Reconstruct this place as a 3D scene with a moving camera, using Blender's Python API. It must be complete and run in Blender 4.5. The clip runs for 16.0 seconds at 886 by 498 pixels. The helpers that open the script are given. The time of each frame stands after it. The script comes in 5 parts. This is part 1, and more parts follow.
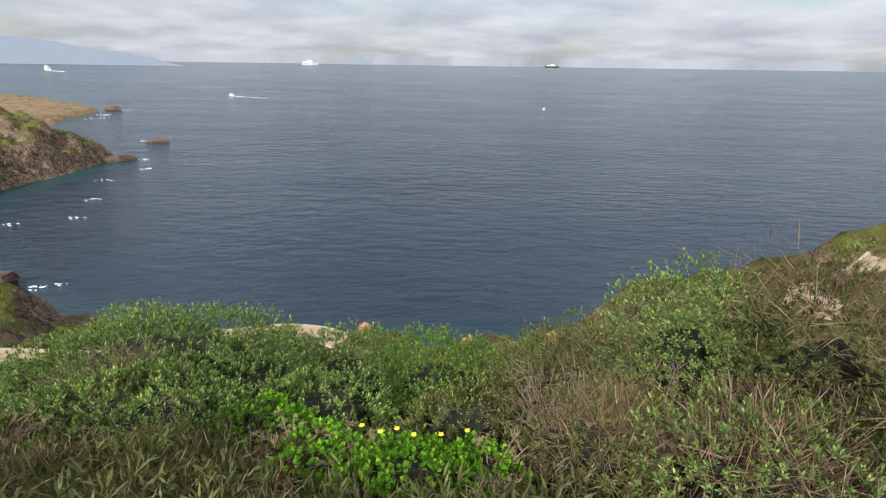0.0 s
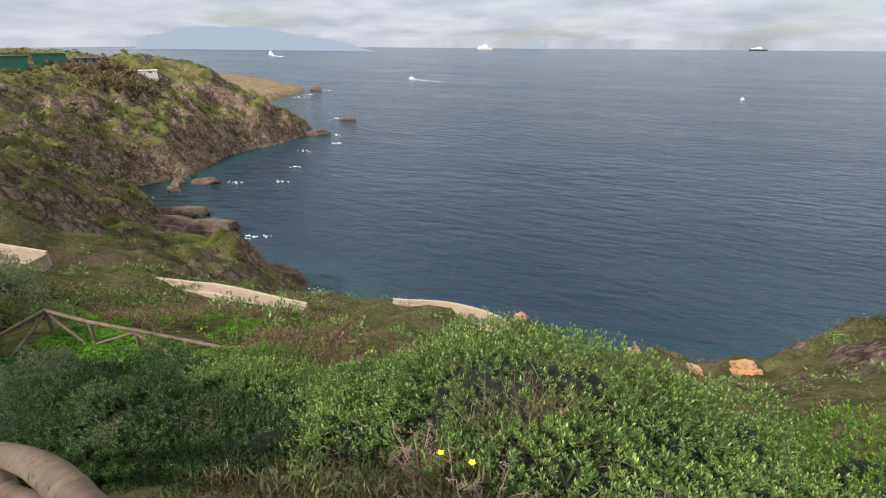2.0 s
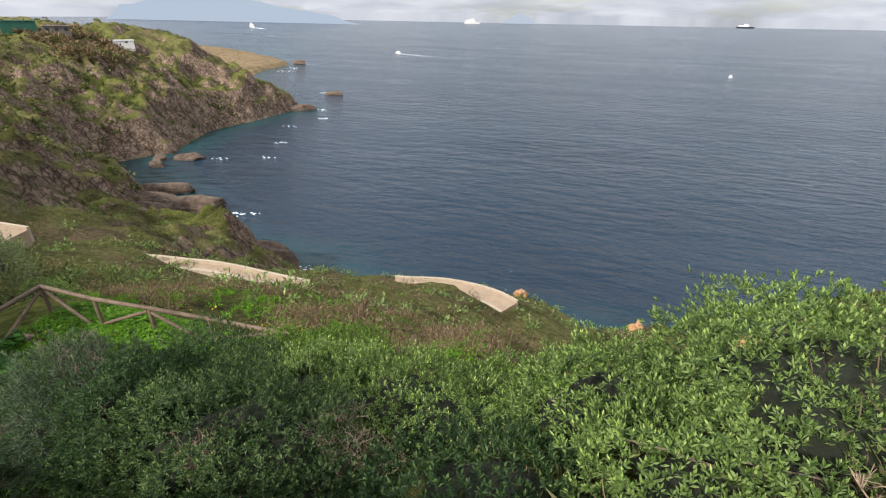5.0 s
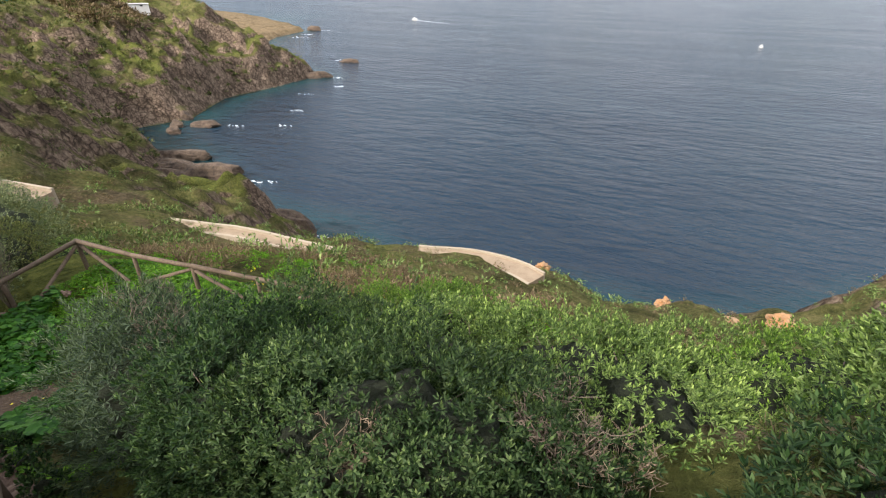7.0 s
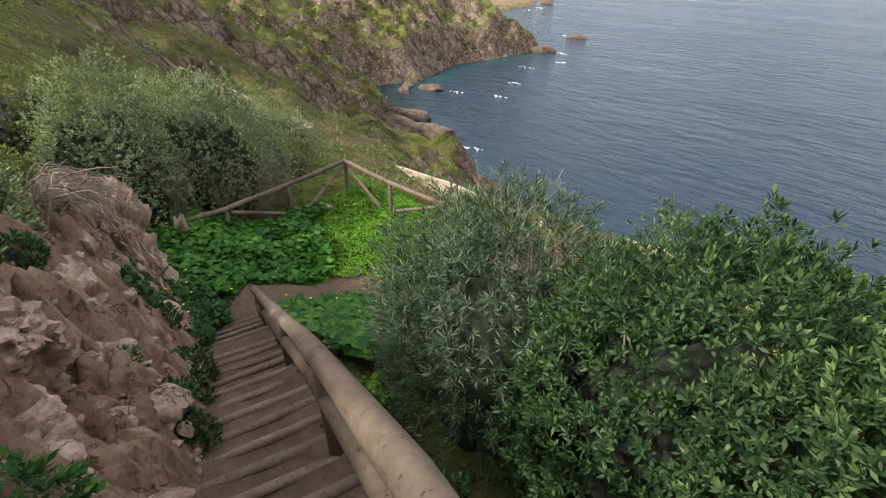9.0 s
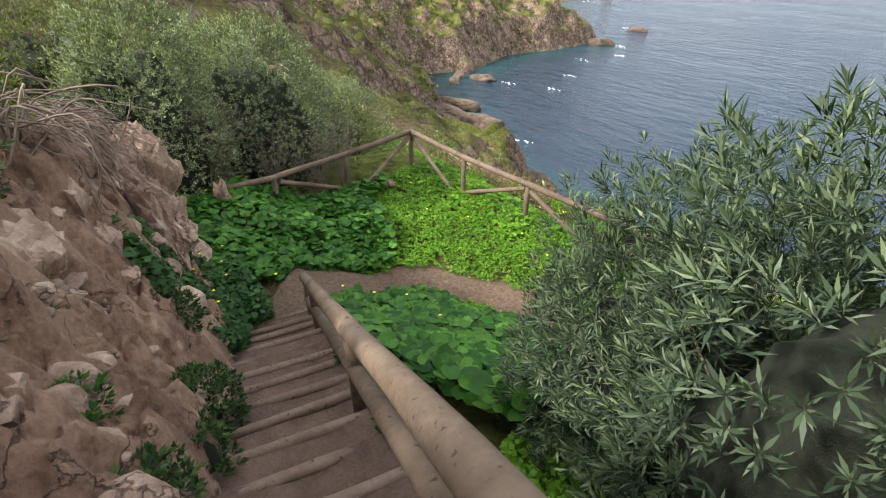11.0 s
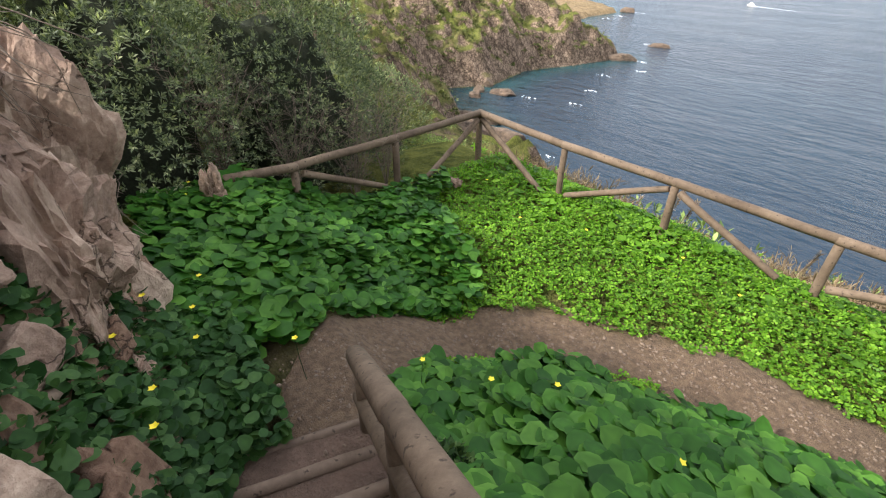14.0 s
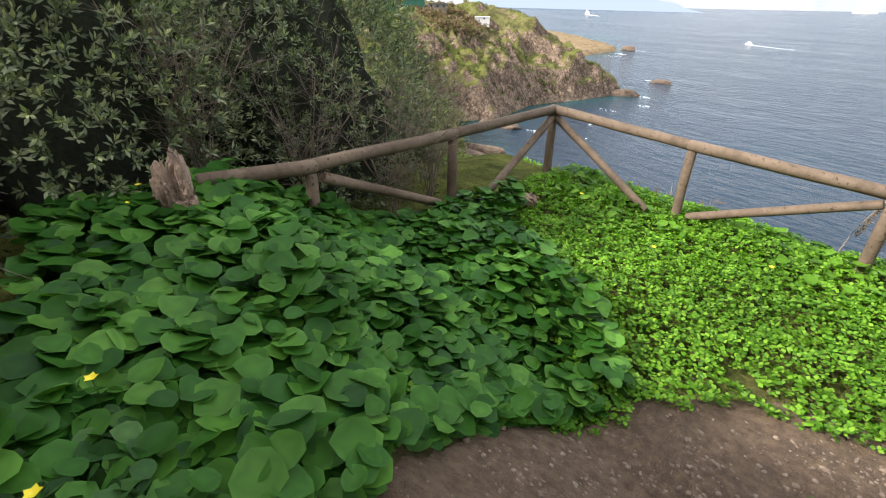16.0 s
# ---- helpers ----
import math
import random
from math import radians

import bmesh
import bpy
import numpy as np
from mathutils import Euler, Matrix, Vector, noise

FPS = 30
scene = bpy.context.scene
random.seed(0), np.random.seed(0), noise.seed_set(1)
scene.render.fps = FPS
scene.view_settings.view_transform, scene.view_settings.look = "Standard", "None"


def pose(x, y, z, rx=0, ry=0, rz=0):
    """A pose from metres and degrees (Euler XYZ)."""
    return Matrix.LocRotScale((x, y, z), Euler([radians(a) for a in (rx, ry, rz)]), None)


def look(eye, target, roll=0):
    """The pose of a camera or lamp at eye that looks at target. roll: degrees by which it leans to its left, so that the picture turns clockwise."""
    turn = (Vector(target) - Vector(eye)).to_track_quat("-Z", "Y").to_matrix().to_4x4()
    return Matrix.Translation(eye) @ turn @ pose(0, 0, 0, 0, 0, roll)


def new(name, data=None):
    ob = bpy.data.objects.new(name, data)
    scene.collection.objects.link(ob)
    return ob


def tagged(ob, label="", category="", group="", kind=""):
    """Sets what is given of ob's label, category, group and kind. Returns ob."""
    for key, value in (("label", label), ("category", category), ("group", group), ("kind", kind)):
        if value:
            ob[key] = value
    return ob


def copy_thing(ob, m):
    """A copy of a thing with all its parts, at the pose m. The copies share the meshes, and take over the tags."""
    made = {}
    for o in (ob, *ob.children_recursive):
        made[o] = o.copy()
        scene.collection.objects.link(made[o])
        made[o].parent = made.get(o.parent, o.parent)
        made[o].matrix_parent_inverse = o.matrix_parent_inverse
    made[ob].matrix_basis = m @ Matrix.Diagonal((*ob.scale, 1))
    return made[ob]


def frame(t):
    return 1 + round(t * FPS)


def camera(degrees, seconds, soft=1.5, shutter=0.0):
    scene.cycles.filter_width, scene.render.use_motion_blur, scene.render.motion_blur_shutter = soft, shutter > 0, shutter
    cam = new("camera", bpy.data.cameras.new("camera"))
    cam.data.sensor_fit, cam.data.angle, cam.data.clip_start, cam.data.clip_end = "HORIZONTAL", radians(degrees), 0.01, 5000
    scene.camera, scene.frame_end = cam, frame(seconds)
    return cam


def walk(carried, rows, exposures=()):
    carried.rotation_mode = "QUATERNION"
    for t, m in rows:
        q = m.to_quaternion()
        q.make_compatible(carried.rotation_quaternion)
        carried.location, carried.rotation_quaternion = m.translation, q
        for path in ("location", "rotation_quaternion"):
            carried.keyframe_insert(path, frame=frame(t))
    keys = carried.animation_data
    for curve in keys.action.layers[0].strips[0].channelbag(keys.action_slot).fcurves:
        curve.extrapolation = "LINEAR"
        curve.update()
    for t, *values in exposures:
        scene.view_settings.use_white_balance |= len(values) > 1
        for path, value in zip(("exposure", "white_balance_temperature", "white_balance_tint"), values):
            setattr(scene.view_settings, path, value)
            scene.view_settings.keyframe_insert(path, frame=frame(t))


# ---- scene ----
cam = camera(87.0, 16.0, soft=1.1)
PATH = [
    (0, (0.003, 1.038, 1.9), (0.018, 2.89, 1.144), 0.85),
    (0.5, (-0.719, 1.267, 1.813), (-0.867, 3.107, 1.044), 0.6),
    (1, (-1.447, 1.44, 1.769), (-1.749, 3.258, 0.991), 0.6),
    (1.5, (-2.065, 1.646, 1.75), (-2.538, 3.426, 0.972), 0.5),
    (2, (-2.754, 1.819, 1.781), (-3.358, 3.543, 0.967), 0.2),
    (2.5, (-3.289, 1.978, 1.696), (-3.975, 3.66, 0.86), 0.2),
    (3, (-3.79, 2.17, 1.603), (-4.495, 3.838, 0.755), 0.2),
    (3.5, (-4.116, 2.251, 1.401), (-4.799, 3.92, 0.536), 0.4),
    (5.8, (-5.737, 2.699, 0.392), (-6.233, 4.402, -0.531), 0.8),
    (6, (-5.87, 2.726, 0.319), (-6.369, 4.422, -0.615), 0.8),
    (6.5, (-6.294, 2.865, 0.084), (-6.82, 4.533, -0.886), 1.0),
    (7, (-6.782, 2.99, -0.203), (-7.351, 4.626, -1.203), 1.1),
    (7.5, (-7.233, 3.069, -0.521), (-7.878, 4.664, -1.54), 1.2),
    (8, (-7.766, 3.146, -0.817), (-8.598, 4.65, -1.839), 0.9),
    (8.5, (-8.328, 3.129, -1.115), (-9.363, 4.485, -2.16), 0.4),
    (9, (-8.84, 3.065, -1.33), (-10.02, 4.263, -2.413), 0.5),
    (9.2, (-9.016, 3.073, -1.404), (-10.249, 4.195, -2.509), 0.5),
    (11.3, (-10.838, 3.68, -2.624), (-12.119, 4.739, -3.736), 0.7),
    (11.5, (-11.012, 3.742, -2.708), (-12.287, 4.808, -3.82), 0.6),
    (12, (-11.446, 3.918, -3.008), (-12.715, 4.992, -4.12), 0.6),
    (12.5, (-11.873, 4.05, -3.224), (-13.159, 5.104, -4.336), 0.4),
    (13, (-12.356, 4.154, -3.516), (-13.667, 5.194, -4.612), 0.4),
    (13.5, (-12.923, 4.227, -3.813), (-14.249, 5.274, -4.884), 0.5),
    (14, (-13.391, 4.409, -4.089), (-14.738, 5.439, -5.15), 0.5),
    (14.5, (-13.838, 4.549, -4.338), (-15.2, 5.564, -5.394), 0.5),
    (15, (-14.344, 4.659, -4.652), (-15.724, 5.651, -5.706), 0.6),
    (15.5, (-14.872, 4.781, -4.933), (-16.284, 5.763, -5.954), 0.5),
    (16, (-15.386, 4.947, -5.154), (-16.796, 6.005, -6.098), 0.6),
]
PATH = [(t, look(eye, target, roll)) for t, eye, target, roll in PATH]
walk(cam, PATH, [(0, 0.05, 6250, 12), (3.5, 0.12, 6250, 12), (7, 0.28, 6250, 12), (9, 0.52, 6250, 11), (11.3, 0.85, 6250, 11), (16, 0.82, 6250, 11)])

# ---- world, sun, exposure ----
SUN_EL, SUN_AZ = radians(38), radians(204)      # azimuth from +y, clockwise seen from above
world = bpy.data.worlds.new("sky")
scene.world = world
world.use_nodes = True
wn, wl = world.node_tree.nodes, world.node_tree.links
wn.clear()
sky = wn.new("ShaderNodeTexSky")
sky.sky_type, sky.sun_disc = "NISHITA", False
sky.sun_elevation, sky.sun_rotation = SUN_EL, SUN_AZ
sky_bg = wn.new("ShaderNodeBackground")
sky_bg.inputs["Strength"].default_value = 0.1
wl.new(sky.outputs[0], sky_bg.inputs[0])
# a broken layer of low cloud over the blue
tc = wn.new("ShaderNodeTexCoord")
sep = wn.new("ShaderNodeSeparateXYZ")
wl.new(tc.outputs["Generated"], sep.inputs[0])
lift = wn.new("ShaderNodeMath"); lift.operation = "ADD"; lift.inputs[1].default_value = 0.16
mx = wn.new("ShaderNodeMath"); mx.operation = "MAXIMUM"; mx.inputs[1].default_value = 0.0
wl.new(sep.outputs[2], mx.inputs[0]); wl.new(mx.outputs[0], lift.inputs[0])
dx = wn.new("ShaderNodeMath"); dx.operation = "DIVIDE"
dy = wn.new("ShaderNodeMath"); dy.operation = "DIVIDE"
wl.new(sep.outputs[0], dx.inputs[0]); wl.new(lift.outputs[0], dx.inputs[1])
wl.new(sep.outputs[1], dy.inputs[0]); wl.new(lift.outputs[0], dy.inputs[1])
comb = wn.new("ShaderNodeCombineXYZ")
wl.new(dx.outputs[0], comb.inputs[0]); wl.new(dy.outputs[0], comb.inputs[1])
clouds = wn.new("ShaderNodeTexNoise")
clouds.inputs["Scale"].default_value, clouds.inputs["Detail"].default_value = 0.55, 7.0
clouds.inputs["Roughness"].default_value = 0.6
wl.new(comb.outputs[0], clouds.inputs["Vector"])
shape = wn.new("ShaderNodeValToRGB")
shape.color_ramp.elements[0].position, shape.color_ramp.elements[1].position = 0.30, 0.50
wl.new(clouds.outputs[0], shape.inputs[0])
tone = wn.new("ShaderNodeValToRGB")
tone.color_ramp.elements[0].position, tone.color_ramp.elements[0].color = 0.35, (0.50, 0.53, 0.58, 1)
tone.color_ramp.elements[1].position, tone.color_ramp.elements[1].color = 0.72, (0.80, 0.81, 0.83, 1)
fine = wn.new("ShaderNodeTexNoise")
fine.inputs["Scale"].default_value, fine.inputs["Detail"].default_value = 1.3, 8.0
wl.new(comb.outputs[0], fine.inputs["Vector"])
wl.new(fine.outputs[0], tone.inputs[0])
cloud_bg = wn.new("ShaderNodeBackground")
wl.new(tone.outputs[0], cloud_bg.inputs[0])
# cloud is brighter overhead than low over the sea
high = wn.new("ShaderNodeMath"); high.operation = "MULTIPLY_ADD"
high.inputs[1].default_value, high.inputs[2].default_value = 1.3, 0.92
wl.new(mx.outputs[0], high.inputs[0]); wl.new(high.outputs[0], cloud_bg.inputs["Strength"])
sky_mix = wn.new("ShaderNodeMixShader")
wl.new(shape.outputs[0], sky_mix.inputs[0]); wl.new(sky_bg.outputs[0], sky_mix.inputs[1]); wl.new(cloud_bg.outputs[0], sky_mix.inputs[2])
wout = wn.new("ShaderNodeOutputWorld")
wl.new(sky_mix.outputs[0], wout.inputs[0])

sun = new("sun", bpy.data.lights.new("sun", "SUN"))
sun.data.energy, sun.data.angle, sun.data.color = 5.0, radians(4), (1.0, 0.95, 0.87)
sun_from = Vector((math.sin(SUN_AZ) * math.cos(SUN_EL), math.cos(SUN_AZ) * math.cos(SUN_EL), math.sin(SUN_EL)))
sun.matrix_world = look(sun_from * 100, (0, 0, 0))
scene.view_settings.exposure = 0.0


# ---- helpers of this scene ----
rng = np.random.default_rng(7)


def lattice(ix, iy, seed):
    h = (ix * 374761393 + iy * 668265263 + seed * 974634777) & 0xFFFFFFFF
    h = ((h ^ (h >> 13)) * 1274126177) & 0xFFFFFFFF
    return ((h ^ (h >> 16)) & 0xFFFF) / 65535.0


def value_noise(x, y, seed=0):
    x, y = np.asarray(x, float), np.asarray(y, float)
    ix, iy = np.floor(x).astype(np.int64), np.floor(y).astype(np.int64)
    fx, fy = x - ix, y - iy
    fx, fy = fx * fx * (3 - 2 * fx), fy * fy * (3 - 2 * fy)
    a, b = lattice(ix, iy, seed), lattice(ix + 1, iy, seed)
    c, d = lattice(ix, iy + 1, seed), lattice(ix + 1, iy + 1, seed)
    return (a + (b - a) * fx) * (1 - fy) + (c + (d - c) * fx) * fy - 0.5


def fbm(x, y, octaves=4, seed=0):
    total, amp, f = 0.0, 1.0, 1.0
    for k in range(octaves):
        total = total + amp * value_noise(np.asarray(x) * f, np.asarray(y) * f, seed + k)
        amp, f = amp * 0.5, f * 2.03
    return total


def smooth(a, b, v):
    s = np.clip((np.asarray(v, float) - a) / (b - a), 0, 1)
    return s * s * (3 - 2 * s)


def mesh_np(name, verts, faces, smooth_faces=False):
    """A mesh from an array of places and an array of faces that all have the same number of corners."""
    verts, faces = np.asarray(verts, np.float32), np.asarray(faces, np.int32)
    me = bpy.data.meshes.new(name)
    n, k = faces.shape
    me.vertices.add(len(verts)); me.vertices.foreach_set("co", verts.ravel())
    me.loops.add(n * k); me.loops.foreach_set("vertex_index", faces.ravel())
    me.polygons.add(n)
    me.polygons.foreach_set("loop_start", np.arange(0, n * k, k, dtype=np.int32))
    me.polygons.foreach_set("loop_total", np.full(n, k, np.int32))
    if smooth_faces:
        me.polygons.foreach_set("use_smooth", np.ones(n, bool))
    me.update(calc_edges=True)
    me.validate()
    return me


def part(name, data, material, parent=None, label="", smooth_faces=False):
    """A bmesh or mesh as one object, under a thing or a part."""
    if isinstance(data, bmesh.types.BMesh):
        me = bpy.data.meshes.new(name)
        data.to_mesh(me); data.free()
        if smooth_faces:
            for p in me.polygons:
                p.use_smooth = True
    else:
        me = data
    if material and not me.materials:
        me.materials.append(material)
    ob = new(name, me)
    if parent:
        ob.parent = parent
    return tagged(ob, label)


def empty(name, place, label, category, group="", kind=""):
    ob = new(name)
    ob.empty_display_size = 0.2
    ob.location = place
    return tagged(ob, label, category, group, kind)


def along(points, step):
    """Places at even steps along a smooth line through points."""
    p = [Vector(q) for q in points]
    p = [p[0] * 2 - p[1], *p, p[-1] * 2 - p[-2]]
    out = []
    for i in range(1, len(p) - 2):
        n = max(1, round((p[i + 1] - p[i]).length / step))
        for k in range(n):
            t = k / n
            out.append(0.5 * (2 * p[i] + (p[i + 1] - p[i - 1]) * t + (2 * p[i - 1] - 5 * p[i] + 4 * p[i + 1] - p[i + 2]) * t * t
                              + (3 * p[i] - p[i - 1] - 3 * p[i + 1] + p[i + 2]) * t ** 3))
    return out + [p[-2]]


def log_bm(points, r0, r1, sides=14, rough=0.06, seed=0, cap=True):
    """A round timber along a line of places, a little uneven, with rounded ends."""
    bm = bmesh.new()
    pts = [Vector(p) for p in points]
    ways = [(pts[min(i + 1, len(pts) - 1)] - pts[max(i - 1, 0)]).normalized() for i in range(len(pts))]
    rings, total = [], max(len(pts) - 1, 1)
    if cap:
        pts = [pts[0] - ways[0] * 0.0, pts[0] + ways[0] * r0 * 0.25, *pts[1:-1], pts[-1] - ways[-1] * r1 * 0.25, pts[-1]]
        ways = [ways[0], ways[0], *ways[1:-1], ways[-1], ways[-1]]
    for i, (p, w) in enumerate(zip(pts, ways)):
        t = i / max(len(pts) - 1, 1)
        r = r0 + (r1 - r0) * t
        if cap and i in (0, len(pts) - 1):
            r *= 0.78
        side = w.orthogonal().normalized() if abs(w.z) > 0.9 else w.cross(Vector((0, 0, 1))).normalized()
        up = side.cross(w)
        ring = []
        for k in range(sides):
            a = 2 * math.pi * k / sides
            n = noise.noise(Vector((math.cos(a) * 1.5 + seed, math.sin(a) * 1.5, t * total * 0.35 + seed * 3.1)))
            ring.append(bm.verts.new(p + (side * math.cos(a) + up * math.sin(a)) * r * (1 + rough * n * 2)))
        rings.append(ring)
    for a, b in zip(rings, rings[1:]):
        for k in range(sides):
            bm.faces.new((a[k], a[(k + 1) % sides], b[(k + 1) % sides], b[k]))
    bm.faces.new(list(reversed(rings[0]))); bm.faces.new(rings[-1])
    bmesh.ops.recalc_face_normals(bm, faces=bm.faces)
    for f in bm.faces:
        f.smooth = len(f.verts) == 4
    return bm


# ---- materials ----
def material(name):
    m = bpy.data.materials.new(name)
    m.use_nodes = True
    nt = m.node_tree
    nt.nodes.clear()
    out = nt.nodes.new("ShaderNodeOutputMaterial")
    bsdf = nt.nodes.new("ShaderNodeBsdfPrincipled")
    nt.links.new(bsdf.outputs[0], out.inputs[0])
    return m, nt, bsdf, out


def node(nt, kind, **given):
    n = nt.nodes.new("ShaderNode" + kind)
    for key, value in given.items():
        n.inputs[key.replace("_", " ")].default_value = value
    return n


def ramp(nt, source, stops):
    r = nt.nodes.new("ShaderNodeValToRGB")
    e = r.color_ramp.elements
    while len(e) < len(stops):
        e.new(0.5)
    for k, (at, c) in enumerate(stops):
        e[k].position, e[k].color = at, (*c, 1) if len(c) == 3 else c
    nt.links.new(source, r.inputs[0])
    return r.outputs[0]


def mix(nt, fac, a, b, how="MIX"):
    m = nt.nodes.new("ShaderNodeMix")
    m.data_type, m.blend_type = "RGBA", how
    for socket, v in ((m.inputs[0], fac), (m.inputs[6], a), (m.inputs[7], b)):
        if hasattr(v, "is_output"):
            nt.links.new(v, socket)
        else:
            socket.default_value = v if isinstance(v, float) else (*v, 1)
    return m.outputs[2]


def where(nt, scale=(1, 1, 1), turn=(0, 0, 0), local=False):
    t = nt.nodes.new("ShaderNodeTexCoord") if local else nt.nodes.new("ShaderNodeNewGeometry")
    mp = nt.nodes.new("ShaderNodeMapping")
    mp.inputs["Scale"].default_value, mp.inputs["Rotation"].default_value = scale, turn
    nt.links.new(t.outputs["Object" if local else "Position"], mp.inputs[0])
    return mp.outputs[0]


def noise_at(nt, place, scale, detail=6.0, rough=0.6, kind="TexNoise"):
    n = nt.nodes.new("ShaderNode" + kind)
    n.inputs["Scale"].default_value = scale
    if kind == "TexNoise":
        n.inputs["Detail"].default_value, n.inputs["Roughness"].default_value = detail, rough
    nt.links.new(place, n.inputs["Vector"])
    return n.outputs[0]


def bumped(nt, bsdf, height, strength=0.5, distance=0.02, before=None):
    b = nt.nodes.new("ShaderNodeBump")
    b.inputs["Strength"].default_value, b.inputs["Distance"].default_value = strength, distance
    nt.links.new(height, b.inputs["Height"])
    if before:
        nt.links.new(before, b.inputs["Normal"])
    nt.links.new(b.outputs[0], bsdf.inputs["Normal"])
    return b.outputs[0]


def foliage(name, dark, mid, light, gloss=0.55, sheen=0.22, patch=0.8):
    """Leaves: each leaf its own shade, drifting in patches, and light shining through."""
    m, nt, bsdf, out = material(name)
    geo = nt.nodes.new("ShaderNodeNewGeometry")
    own = ramp(nt, geo.outputs["Random Per Island"], [(0.0, dark), (0.5, mid), (1.0, light)])
    drift = ramp(nt, noise_at(nt, where(nt), patch, 3.0), [(0.35, (0.7, 0.72, 0.7)), (0.65, (1.15, 1.12, 1.05))])
    col = mix(nt, 1.0, own, drift, "MULTIPLY")
    # the youngest leaves at the tips of the shoots are paler and yellower
    age = nt.nodes.new("ShaderNodeAttribute"); age.attribute_name = "young"
    col = mix(nt, 1.0, col, ramp(nt, age.outputs["Fac"], [(0.0, (1, 1, 1)), (0.25, (0.72, 0.76, 0.75)), (0.65, (1.0, 1.02, 0.95)), (1.0, (1.6, 1.55, 1.3))]), "MULTIPLY")
    nt.links.new(col, bsdf.inputs["Base Color"])
    bsdf.inputs["Roughness"].default_value = gloss
    bsdf.inputs["Specular IOR Level"].default_value = 0.16
    tr = nt.nodes.new("ShaderNodeBsdfTranslucent")
    nt.links.new(mix(nt, 1.0, col, (1.1, 1.3, 0.5), "MULTIPLY"), tr.inputs[0])
    ms = nt.nodes.new("ShaderNodeMixShader")
    ms.inputs[0].default_value = sheen
    nt.links.new(bsdf.outputs[0], ms.inputs[1]); nt.links.new(tr.outputs[0], ms.inputs[2])
    nt.links.new(ms.outputs[0], out.inputs[0])
    return m


def plain(name, a, b, scale=8.0, rough=0.85, bump=0.4, distance=0.01, local=False, metallic=0.0):
    m, nt, bsdf, out = material(name)
    p = where(nt, local=local)
    n = noise_at(nt, p, scale)
    n2 = noise_at(nt, p, scale * 7)
    col = mix(nt, 0.35, ramp(nt, n, [(0.3, a), (0.7, b)]), ramp(nt, n2, [(0.3, a), (0.75, b)]))
    nt.links.new(col, bsdf.inputs["Base Color"])
    bsdf.inputs["Roughness"].default_value = rough
    bsdf.inputs["Metallic"].default_value = metallic
    bumped(nt, bsdf, n2, bump, distance)
    return m


